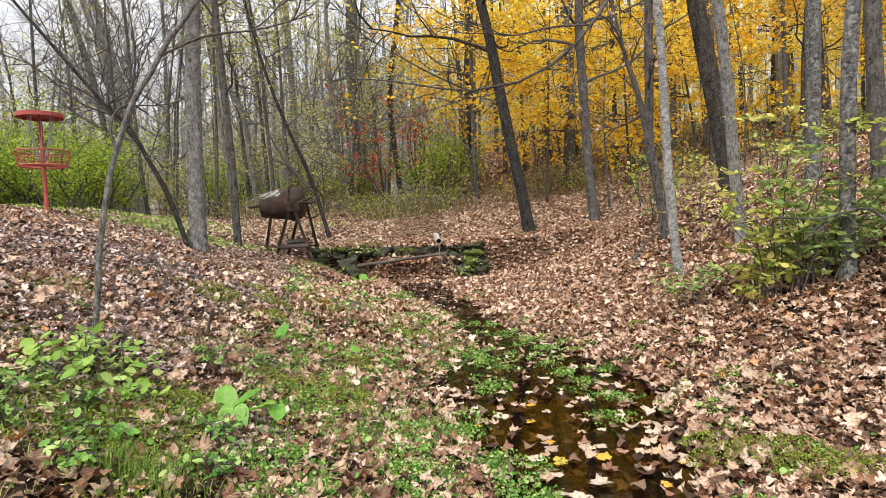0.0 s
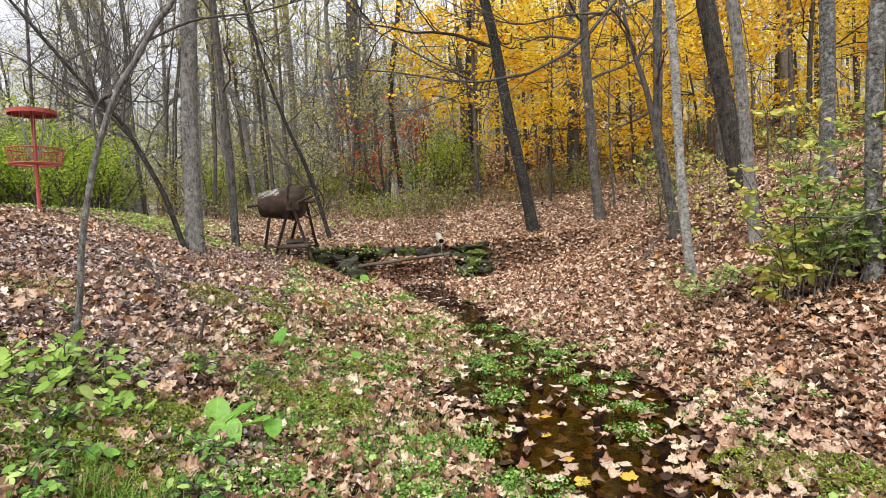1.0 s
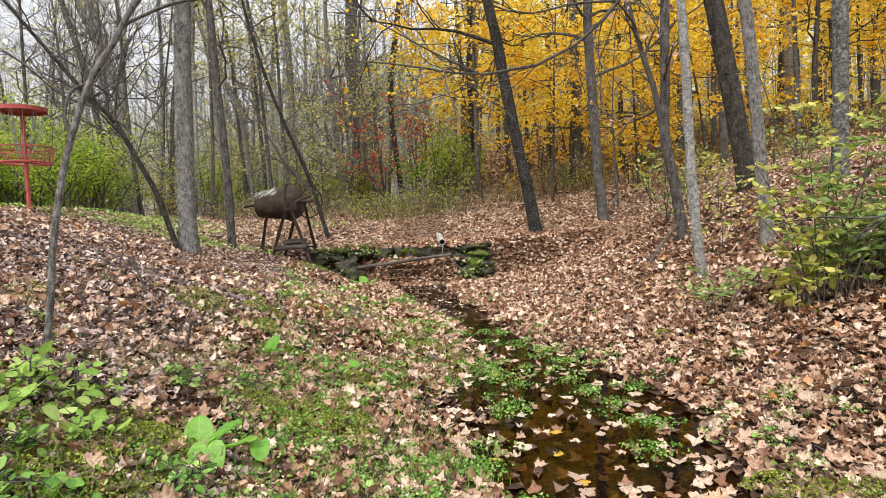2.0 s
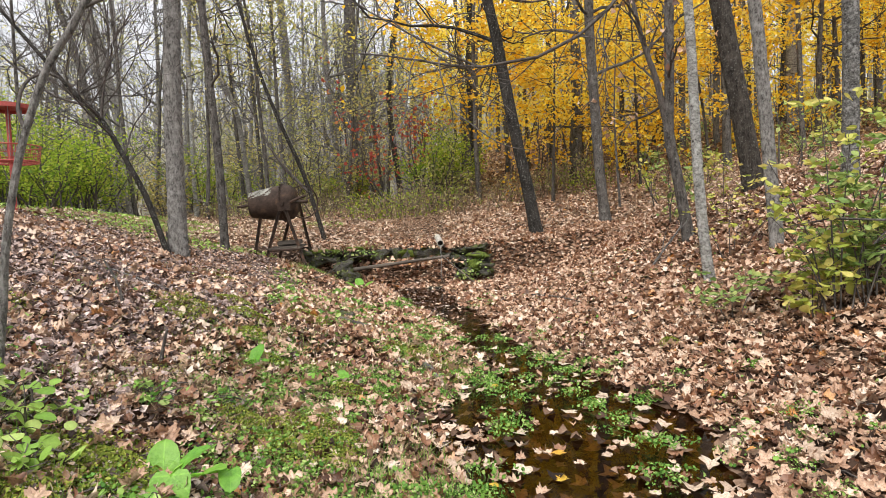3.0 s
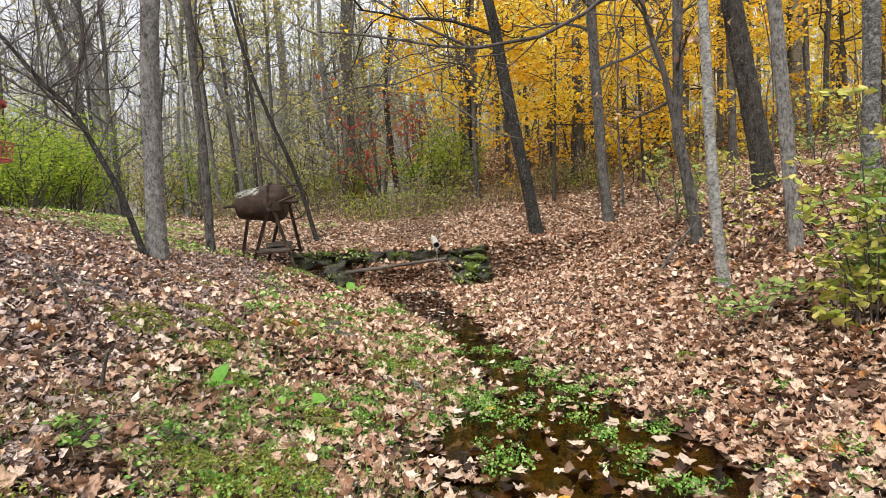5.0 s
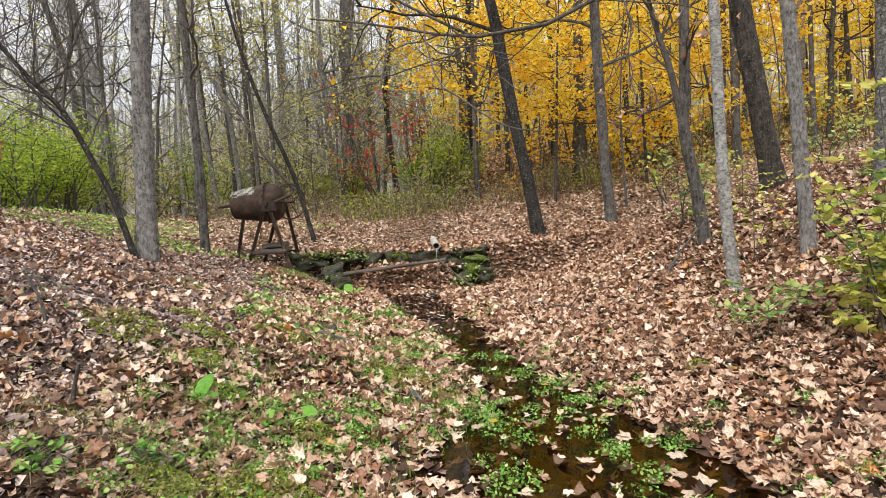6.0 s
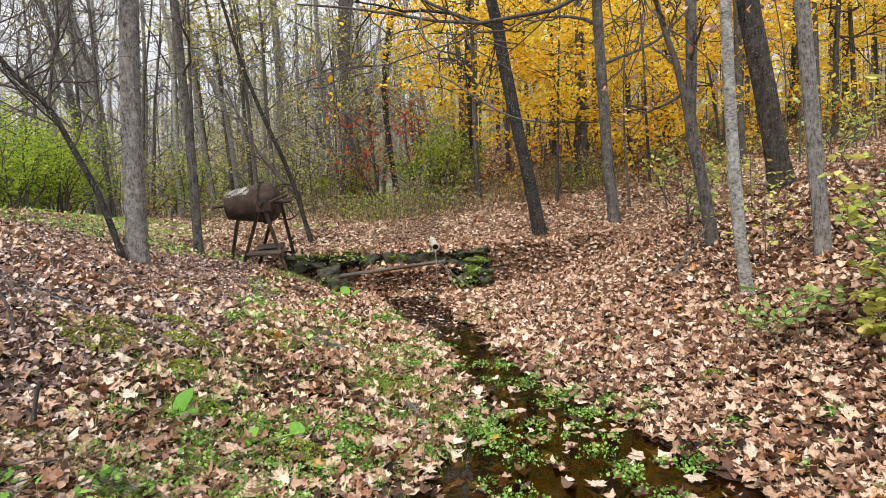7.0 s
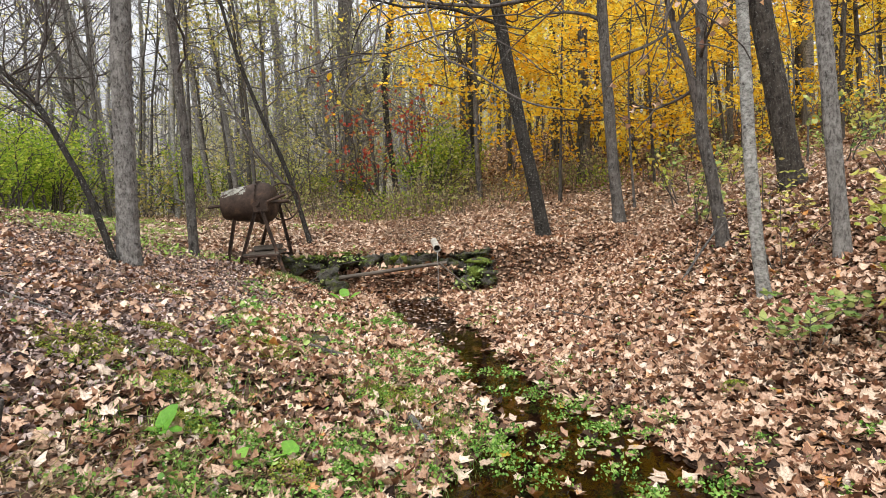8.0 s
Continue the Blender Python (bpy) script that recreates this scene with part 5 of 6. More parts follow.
q = litter_spots(34000, -2.6, 0.4, 1.4, 7.0, lambda x, y: step(0.35 - 0.4 * step(3.4, 2.6, y), 0.75 - 0.3 * step(3.4, 2.6, y), waves(x, y, 4.6, 81)) * step(2.6, 1.6, off_water(x, y)) * (off_water(x, y) > 0.05) * (x < stream_x(y)))
tagged(leaf_cloud("moss_carpet", DIAMOND, lay(q, (0.012, 0.045)), RNG.uniform(0.008, 0.02, len(q)), M_MOSSLET), "yellow-green moss spreading between the fallen leaves", "moss", kind="stuff")
for i, (x, y, a, b, h) in enumerate(((-1.42, 4.9, 0.17, 0.1, 0.05), (-1.3, 4.55, 0.1, 0.1, 0.06), (-1.62, 5.15, 0.15, 0.08, 0.04), (-1.1, 4.2, 0.13, 0.1, 0.03), (-0.95, 3.3, 0.12, 0.1, 0.03), (-0.6, 4.0, 0.1, 0.1, 0.03), (1.55, 4.9, 0.07, 0.06, 0.04), (-1.15, 2.6, 0.1, 0.1, 0.03), (1.22, 2.42, 0.26, 0.15, 0.012), (1.42, 2.2, 0.22, 0.16, 0.012), (1.1, 2.62, 0.1, 0.06, 0.02))):
    k = int(26000 * a * b) + 150
    ang, rr = RNG.uniform(0, 6.28, k), np.sqrt(RNG.uniform(0, 1, k))
    px, py = x + a * rr * np.cos(ang), y + b * rr * np.sin(ang)
    z = ground_z(px, py) + h * (1 - rr**2) * (0.75 + 0.25 * waves(px, py, 30, 90 + i)) + 0.036 + RNG.uniform(0, 0.006, k)
    tagged(leaf_cloud("moss_cushion", DIAMOND, np.column_stack([px, py, z]), RNG.uniform(0.008, 0.018, k), M_MOSSLET), "soft yellow-green moss cushion on the bank", "moss", kind="stuff")
tb = Tubes()
for x, y in litter_spots(420, -4.5, 3.5, 1.6, 9.0, lambda x, y: np.where(x < -1.0, 1.0, 0.35) * (off_water(x, y) > 0.1)):
    a, n, r = RNG.uniform(0, 6.28), RNG.uniform(0.06, 0.28), RNG.uniform(0.0015, 0.004)
    d = np.array([math.cos(a), math.sin(a)])
    pts = [(*(np.array([x, y]) + d * n * k + RNG.normal(0, 0.008, 2)), 0) for k in (0, 0.35, 0.7, 1.0)]
    tb.add([(px, py, float(ground_z(px, py)) + RNG.uniform(0.015, 0.045)) for px, py, _ in pts], [r, r, r * 0.8, r * 0.5], 4)
tagged(tb.put("fallen_twigs", B_TWIG), "thin dead twigs scattered over the leaf litter", "twigs", kind="stuff")


# ---- things beside the spring ----
def tube_part(name, pts, r, material, parent, sides=10, label="", wobble=0.0):
    tb = Tubes()
    pts = np.asarray(pts, float)
    tb.add(pts, np.full(len(pts), r) if np.ndim(r) == 0 else r, sides, wobble)
    v, f = np.concatenate(tb.v), np.concatenate(tb.f)
    bm = bmesh.new()
    vs = [bm.verts.new(p) for p in v]
    for q in f:
        bm.faces.new([vs[i] for i in q])
    n = len(pts)
    bm.faces.new([vs[i] for i in range(sides)][::-1])
    bm.faces.new([vs[(n - 1) * sides + i] for i in range(sides)])
    bmesh.ops.recalc_face_normals(bm, faces=bm.faces)
    ob = part(name, bm, material, parent, label, True)
    ob.data.set_sharp_from_angle(angle=radians(40))
    return ob


def box_part(name, size, at, material, parent, turn=(0, 0, 0), bevel=0.008, label=""):
    bm = bmesh.new()
    bmesh.ops.create_cube(bm, size=1.0)
    bmesh.ops.scale(bm, vec=size, verts=bm.verts)
    bmesh.ops.bevel(bm, geom=bm.edges[:], offset=bevel, segments=2, affect="EDGES")
    bmesh.ops.transform(bm, matrix=pose(*at, *turn), verts=bm.verts)
    return part(name, bm, material, parent, label)


def angle_iron(name, a, b, w, material, parent):
    """A rolled steel angle of leg width w from a to b."""
    d = (b - a).normalized()
    u = d.cross(Vector((0, 1, 0))).normalized()
    n = d.cross(u)
    th = w * 0.16
    shape = [(0, 0), (w, 0), (w, th), (th, th), (th, w), (0, w)]
    bm = bmesh.new()
    ends = [[bm.verts.new(p + u * (i - w / 2) + n * (j - w / 2)) for i, j in shape] for p in (a, b)]
    for i in range(6):
        bm.faces.new((ends[0][i], ends[0][(i + 1) % 6], ends[1][(i + 1) % 6], ends[1][i]))
    bm.faces.new(ends[0][::-1])
    bm.faces.new(ends[1])
    bmesh.ops.recalc_face_normals(bm, faces=bm.faces)
    return part(name, bm, material, parent)


def rock_mesh(size, rough=0.22, seed=0):
    bm = bmesh.new()
    bmesh.ops.create_icosphere(bm, subdivisions=3, radius=1.0)
    g = Vector((seed * 3.7, seed * 1.3, seed * 7.1))
    for v in bm.verts:
        c = v.co
        m = max(abs(c.x), abs(c.y), abs(c.z))
        c = c.lerp(c / m * 0.82, 0.65)
        c = c * (1 + rough * noise.noise(c * 1.6 + g) + 0.4 * rough * noise.noise(c * 5 + g))
        v.co = Vector((c.x * size[0] / 2, c.y * size[1] / 2, c.z * size[2] / 2))
    return bm


def mixer():
    """The rusted drum that lies in a cradle on splayed legs."""
    x, y = -2.66, 10.1
    z = float(ground_z(x, y))
    t = thing("drum_mixer", "rusted steel drum mixer on splayed legs in fallen leaves", "mixer", (x, y, z))
    m = pose(0, 0, 1.5 - z, 0, -2.5, 0)
    prof = [(-0.37, 0.02), (-0.37, 0.18), (-0.36, 0.197), (-0.34, 0.203), (-0.2, 0.228), (0.0, 0.26), (0.14, 0.282), (0.17, 0.284), (0.27, 0.264), (0.33, 0.21), (0.355, 0.13), (0.357, 0.1)]
    bm = bmesh.new()
    n = 40
    rings = [[bm.verts.new(m @ Vector((a, r * math.cos(i * 2 * math.pi / n), r * math.sin(i * 2 * math.pi / n)))) for i in range(n)] for a, r in prof]
    for p, q in zip(rings, rings[1:]):
        for i in range(n):
            bm.faces.new((p[i], p[(i + 1) % n], q[(i + 1) % n], q[i]))
    bm.faces.new(rings[0])
    bm.faces.new(rings[-1][::-1])
    bmesh.ops.recalc_face_normals(bm, faces=bm.faces)
    drum = part("drum", bm, M_RUST, t, "dark rusted steel drum", True)
    drum.data.set_sharp_from_angle(angle=radians(35))
    # flaking pale paint on the upper side of the narrow end
    bm = bmesh.new()
    cols, rows = 26, 16
    g = {}
    for i in range(cols):
        for j in range(rows):
            a = -0.355 + 0.36 * i / (cols - 1)
            th = radians(100 + 52 * j / (rows - 1))
            r = np.interp(a, [-0.34, -0.2, 0.0, 0.14], [0.203, 0.228, 0.26, 0.282]) + 0.002
            g[i, j] = bm.verts.new(m @ Vector((a, r * math.cos(th), r * math.sin(th))))
    for i in range(cols - 1):
        for j in range(rows - 1):
            edge = min(i * 0.5, (cols - 2 - i) * 0.35, j * 0.9, (rows - 2 - j) * 0.6) * 0.16
            if noise.noise(Vector((i * 0.23, j * 0.3, 2.0))) + 0.6 * noise.noise(Vector((i * 0.7, j * 0.8, 5.0))) + edge > 0.12:
                bm.faces.new((g[i, j], g[i + 1, j], g[i + 1, j + 1], g[i, j + 1]))
    bmesh.ops.delete(bm, geom=[v for v in bm.verts if not v.link_faces], context="VERTS")
    part("paint_patch", bm, M_LICHEN, drum, "flaking pale paint and lichen", True)
    tube_part("seam", [m @ Vector((a, r * 0.25, r * 0.97)) for a, r in ((-0.36, 0.203), (-0.2, 0.231), (0.0, 0.263), (0.14, 0.285))], 0.006, M_LICHEN, drum, 6)
    tube_part("handle", [m @ Vector(p) for p in ((-0.35, -0.06, 0.0), (-0.44, -0.07, -0.005), (-0.57, -0.08, -0.015))], [0.026, 0.024, 0.018], M_RUST, t, 8)
    band = [m @ Vector((0.15, 0.29 * math.cos(a), 0.29 * math.sin(a))) for a in np.linspace(0, 2 * math.pi, 37)]
    tube_part("band", band, 0.017, M_RUST, t, 6)
    for k in range(7):
        a = radians(120 + 14 * k)
        tube_part("stud", [m @ Vector((0.15, 0.3 * math.cos(a), 0.3 * math.sin(a))), m @ Vector((0.15, 0.33 * math.cos(a), 0.33 * math.sin(a)))], 0.012, M_RUST, t, 6)
    for sy in (-1, 1):
        box_part("bearing", (0.2, 0.06, 0.15), tuple(m @ Vector((0.22, 0.3 * sy, -0.07))), M_RUST, t, (0, -5, 0), 0.012)
    tube_part("boss", [m @ Vector((0.19, -0.36, -0.03)), m @ Vector((0.19, -0.28, -0.03))], 0.035, M_RUST, t, 12)
    tube_part("crossbar", [m @ Vector((0.28, -0.3, -0.03)), m @ Vector((0.4, -0.28, 0.02)), m @ Vector((0.56, -0.26, 0.07))], 0.02, M_RUST, t, 8)
    tube_part("crossbar", [m @ Vector((0.3, -0.2, -0.01)), m @ Vector((0.5, -0.15, -0.02))], 0.022, M_RUST, t, 8)
    tube_part("axle", [m @ Vector((0.36, 0, 0)), m @ Vector((0.5, 0.1, 0.0))], 0.025, M_RUST, t, 10)
    hub = Vector((0.41, 0.16, 0.0))

    def rim_at(a):
        return m @ (hub + Vector((0.21 * math.cos(a), 0.1 * math.cos(a), 0.26 * math.sin(a))))

    w = tube_part("hand_wheel", [rim_at(a) for a in np.linspace(0, 2 * math.pi, 41)], 0.012, M_RUST, t, 8)
    for k in range(4):
        tube_part("spoke", [m @ hub, rim_at(k * math.pi / 2 + 0.5)], 0.008, M_RUST, w, 6)
    for top, foot in (((0.17, -0.3, -0.06), (-0.06, -0.4)), ((0.22, -0.31, -0.06), (0.58, -0.42)), ((0.2, 0.3, -0.06), (-0.1, 0.36)), ((0.32, 0.26, -0.02), (0.54, 0.36)), ((-0.21, -0.1, -0.19), (-0.32, -0.12))):
        a = m @ Vector(top)
        b = Vector((foot[0], foot[1], float(ground_z(x + foot[0], y + foot[1])) - z - 0.04))
        angle_iron("leg", a, b, 0.04, M_RUST, t)
    low = 0.8 - z
    for k, yy in enumerate((-0.3, -0.1, 0.12)):
        box_part("shelf", (0.5 - 0.04 * k, 0.17, 0.035), (0.21, yy, low + 0.012 * k), M_OLDWOOD, t, (1.5 * k - 1, -2, 1.5 - k), 0.008, "weathered wooden board between the legs")
    box_part("crate", (0.36, 0.3, 0.07), (0.2, 0.06, low + 0.08), M_OLDWOOD, t, (0, -3, 6), 0.012, "old wooden box on the board")
    for yy in (-0.4, 0.34):
        tube_part("stretcher", [(0.0, yy, low - 0.03), (0.46, yy, low - 0.02)], 0.016, M_RUST, t, 6)
    return t


M_LICHEN = two_tone("lichen_paint", [(0.35, (0.1, 0.09, 0.075)), (0.5, (0.3, 0.3, 0.26)), (0.75, (0.5, 0.5, 0.45))], 9, 0.95, None, 50, 0.004)
mixer()

# the spring: a low ring of mossy stones, a log across, a pipe
spring = thing("spring_basin", "low mossy stone basin round a small spring", "stone basin", (-0.6, 10.5, 0.2))
STONES = [  # place, size, turn
    (-1.95, 10.42, 0.6, 0.5, 0.4, 0.22, 8), (-1.5, 10.55, 0.62, 0.5, 0.36, 0.24, -6), (-1.62, 10.16, 0.42, 0.28, 0.28, 0.3, 15), (-1.5, 9.95, 0.3, 0.24, 0.22, 0.22, 32),
    (-1.1, 10.66, 0.6, 0.4, 0.3, 0.26, 5), (-0.74, 10.7, 0.58, 0.34, 0.3, 0.3, -8), (-0.32, 10.72, 0.57, 0.5, 0.3, 0.26, 3), (0.02, 10.66, 0.5, 0.24, 0.26, 0.24, 14),
    (0.3, 10.7, 0.64, 0.32, 0.3, 0.14, 10), (0.56, 10.6, 0.66, 0.28, 0.3, 0.13, -12), (0.5, 10.4, 0.42, 0.4, 0.42, 0.3, 20), (0.22, 10.6, 0.46, 0.26, 0.24, 0.26, 0),
    (0.3, 10.12, 0.27, 0.24, 0.22, 0.2, 40), (-2.2, 10.36, 0.66, 0.3, 0.3, 0.16, 30), (-0.95, 10.62, 0.46, 0.3, 0.24, 0.2, -20), (0.62, 10.2, 0.34, 0.26, 0.26, 0.2, 10),
]
for i, (x, y, z, sx, sy, sz, rz) in enumerate(STONES):
    bm = rock_mesh((sx * 1.05, sy * 1.05, sz * 0.92), 0.85, i + 1)
    bmesh.ops.transform(bm, matrix=pose(x + 0.6, y - 10.5, z - 0.2, RNG.normal(0, 8), RNG.normal(0, 8), rz), verts=bm.verts)
    part("stone", bm, M_STONE, spring, "", True)
for i, (x, y, z, sx, sy, sz) in enumerate(((-1.95, 10.36, 0.7, 0.5, 0.34, 0.08), (-1.45, 10.46, 0.73, 0.4, 0.24, 0.07), (0.5, 10.34, 0.55, 0.4, 0.36, 0.12), (-0.66, 10.6, 0.62, 0.24, 0.16, 0.14), (0.46, 10.2, 0.4, 0.3, 0.2, 0.2))):
    bm = rock_mesh((sx, sy, sz), 0.5, i + 40)
    bmesh.ops.transform(bm, matrix=pose(x + 0.6, y - 10.5, z - 0.2), verts=bm.verts)
    part("moss_cushion", bm, M_MOSS, spring, "green moss cushion", True)
top = np.concatenate([clump_points(c, sp, n) for c, sp, n in (((-1.7, 10.46, 0.73), (0.3, 0.12, 0.015), 110), ((-0.7, 10.7, 0.71), (0.38, 0.08, 0.02), 130), ((0.3, 10.7, 0.71), (0.28, 0.09, 0.025), 100), ((-0.6, 10.35, 0.47), (0.4, 0.12, 0.03), 130))])
tagged(leaf_cloud("leaf_litter", STAR, top, RNG.uniform(0.06, 0.1, len(top)), M_LITTER, None, 0.5), "brown leaves caught on the stone basin", "leaf litter", kind="stuff")
hang = np.concatenate([clump_points(c, sp, n) for c, sp, n in (((-1.3, 10.3, 0.68), (0.14, 0.06, 0.07), 60), ((-1.8, 10.22, 0.66), (0.16, 0.06, 0.05), 40), ((0.5, 10.12, 0.42), (0.14, 0.06, 0.1), 90), ((0.3, 9.9, 0.26), (0.1, 0.08, 0.05), 60), ((-1.65, 9.95, 0.3), (0.1, 0.06, 0.08), 40))])
tagged(leaf_cloud("creeping_plants", OVAL, hang, RNG.uniform(0.03, 0.07, len(hang)), M_SHRUB_G, None, 0.7), "small green plants creeping over the mossy stones", "plants", kind="stuff")

log = thing("fallen_pole", "weathered grey pole lying across the stone basin", "pole", (-1.45, 9.95, 0.44))
tube_part("shaft", smooth_line([(0, 0.05, -0.02), (0.5, 0.08, 0.03), (1.0, 0.11, 0.08), (1.5, 0.2, 0.13)], 14), np.linspace(0.031, 0.023, 14), M_OLDWOOD, log, 9, "", 0.06)

pipe = thing("spring_pipe", "stained white plastic pipe dripping into the basin", "pipe", (-0.08, 10.12, 0.77))
bm = bmesh.new()
ax = [Vector((0, 0, 0)), Vector((-0.05, 0.62, 0.09))]
rings = []
for p, r in ((ax[0], 0.052), (ax[1], 0.052), (ax[0] + Vector((0, 0.002, 0)), 0.044), (ax[0].lerp(ax[1], 0.5), 0.044)):
    rings.append([bm.verts.new(p + Vector((r * math.cos(a), 0.25 * -r * math.sin(a), r * math.sin(a)))) for a in np.linspace(0, 2 * math.pi, 24, endpoint=False)])
for a, b in ((0, 1), (0, 2), (2, 3)):
    for i in range(24):
        bm.faces.new((rings[a][i], rings[a][(i + 1) % 24], rings[b][(i + 1) % 24], rings[b][i]))
bm.faces.new(rings[1])
bmesh.ops.recalc_face_normals(bm, faces=bm.faces)
part("tube", bm, M_PVC, pipe, "", True).data.set_sharp_from_angle(angle=radians(40))
# a black disc added in the bore stands for its shade
bm = bmesh.new()
bmesh.ops.create_circle(bm, cap_ends=True, segments=20, radius=0.0435)
bmesh.ops.transform(bm, matrix=pose(-0.003, 0.06, 0.015, 90, 0, 0), verts=bm.verts)
part("mouth", bm, M_BLACK, pipe, "black disc for the shaded inside of the pipe")
jet = tube_part("falling_water", smooth_line([(0, 0.02, -0.035), (0.002, -0.05, -0.08), (0.004, -0.075, -0.25), (0.004, -0.085, -0.56)], 12), np.linspace(0.006, 0.004, 12), M_JET, None, 8, "thin thread of falling spring water", 0.1)
jet.location = pipe.location
tagged(jet, "thin thread of spring water falling from the pipe", "water", kind="structure")


def stick(name, label, pts, r0, r1, mat, n=12, category="stick", twigs=0):
    base = np.array(pts[0], float)
    s = thing(name, label, category, tuple(base))
    sm = smooth_line(np.array(pts) - base, n)
    tube_part("shaft", sm, np.linspace(r0, r1, n), mat, s, 7, "", 0.08)
    for k in range(twigs):
        i = int(RNG.integers(3, n - 2))
        w = sm[i] - sm[i - 1]
        w = w / np.linalg.norm(w) + RNG.normal(0, 0.5, 3)
        tube_part("twig", [sm[i], sm[i] + w * 0.1, sm[i] + w * 0.2 + RNG.normal(0, 0.03, 3)], [r1, r1 * 0.8, r1 * 0.5], mat, s, 5)
    return s


def on_ground(x, y, lift=0.02):
    return (x, y, float(ground_z(x, y)) + lift)


stick("fallen_stick", "thin pale stick leaning on the fallen pole", [(-0.06, 9.98, 0.58), (0.15, 9.9, 0.4), (0.43, 9.8, 0.16)], 0.012, 0.009, M_OLDWOOD)
stick("arching_twig", "thin bare twig arching over the bank", [on_ground(-1.9, 9.0), (-1.72, 9.1, 0.42), (-1.4, 9.5, 0.62), (-0.98, 9.8, 0.66)], 0.007, 0.003, B_TWIG, 14, "twig", 4)
stick("fallen_branch", "thin dark branch lying on the fallen leaves", [on_ground(0.75, 8.9), on_ground(1.0, 8.2, 0.03), on_ground(1.25, 7.3, 0.05), on_ground(1.42, 6.75, 0.02)], 0.012, 0.006, B_BROWN, 14, "branch", 2)
stick("fallen_branch", "dark broken branch leaning against the forked tree", [on_ground(2.35, 7.6), (2.65, 7.9, 0.68), (2.95, 8.15, 0.95), (3.02, 8.2, 1.25)], 0.016, 0.007, B_BROWN, 12, "branch", 2)
stick("bark_piece", "dark wet piece of bark beside the stream", [on_ground(-0.2, 4.86), on_ground(-0.15, 4.7, 0.03), on_ground(-0.1, 4.5, 0.015)], 0.02, 0.014, B_GREY, 8, "bark")
stick("fallen_stick", "short rotten stick among the green plants", [on_ground(-1.02, 6.05), on_ground(-0.85, 6.0, 0.03), on_ground(-0.68, 6.02)], 0.02, 0.016, B_BROWN, 8)
stick("fallen_branch", "thin grey branch on the bare mound", [on_ground(-2.9, 5.1), on_ground(-2.4, 4.95, 0.03), on_ground(-1.95, 4.9)], 0.009, 0.004, B_GREY, 12, "branch", 2)
stick("fallen_branch", "pale dead branch arching under the shrub", [on_ground(3.35, 4.25), (3.1, 4.3, 1.02), (2.75, 4.35, 0.98), (2.45, 4.4, 1.0)], 0.014, 0.006, B_BROWN, 12, "branch", 3)
stick("dead_stalk", "broken dead stalk standing on the mound", [on_ground(-1.45, 3.6, -0.02), on_ground(-1.44, 3.6, 0.1), on_ground(-1.4, 3.58, 0.22)], 0.012, 0.006, B_BROWN, 6, "stalk")
stick("dead_stalk", "broken dead stalk standing on the mound", [on_ground(-2.0, 4.3, -0.02), on_ground(-2.02, 4.3, 0.12), on_ground(-2.1, 4.3, 0.24)], 0.01, 0.006, B_BROWN, 6, "stalk")


def stone_thing(name, label, x, y, size, mat, seed, sink=0.3):
    s = rock_mesh(size, 0.55, seed)
    me = bpy.data.meshes.new(name)
    s.to_mesh(me)
    s.free()
    me.materials.append(mat)
    me.polygons.foreach_set("use_smooth", np.full(len(me.polygons), True))
    ob = new(name, me)
    ob.location = (x, y, float(ground_z(x, y)) + size[2] * (0.5 - sink))
    return tagged(ob, label, "stone" if mat is M_STONE else "moss")


stone_thing("mossy_rock", "dark mossy rock on the stream bank", -0.98, 6.3, (0.2, 0.18, 0.12), M_STONE, 60, 0.45)
stone_thing("stream_stone", "small wet stone in the stream", 0.38, 5.66, (0.09, 0.07, 0.06), M_STONE, 61, 0.1)
stone_thing("stream_stone", "small wet stone in the stream", 0.5, 4.7, (0.11, 0.08, 0.06), M_STONE, 62, 0.1)
stone_thing("stream_stone", "flat wet stone below the pipe", -0.15, 9.75, (0.3, 0.22, 0.07), M_STONE, 63, 0.3)

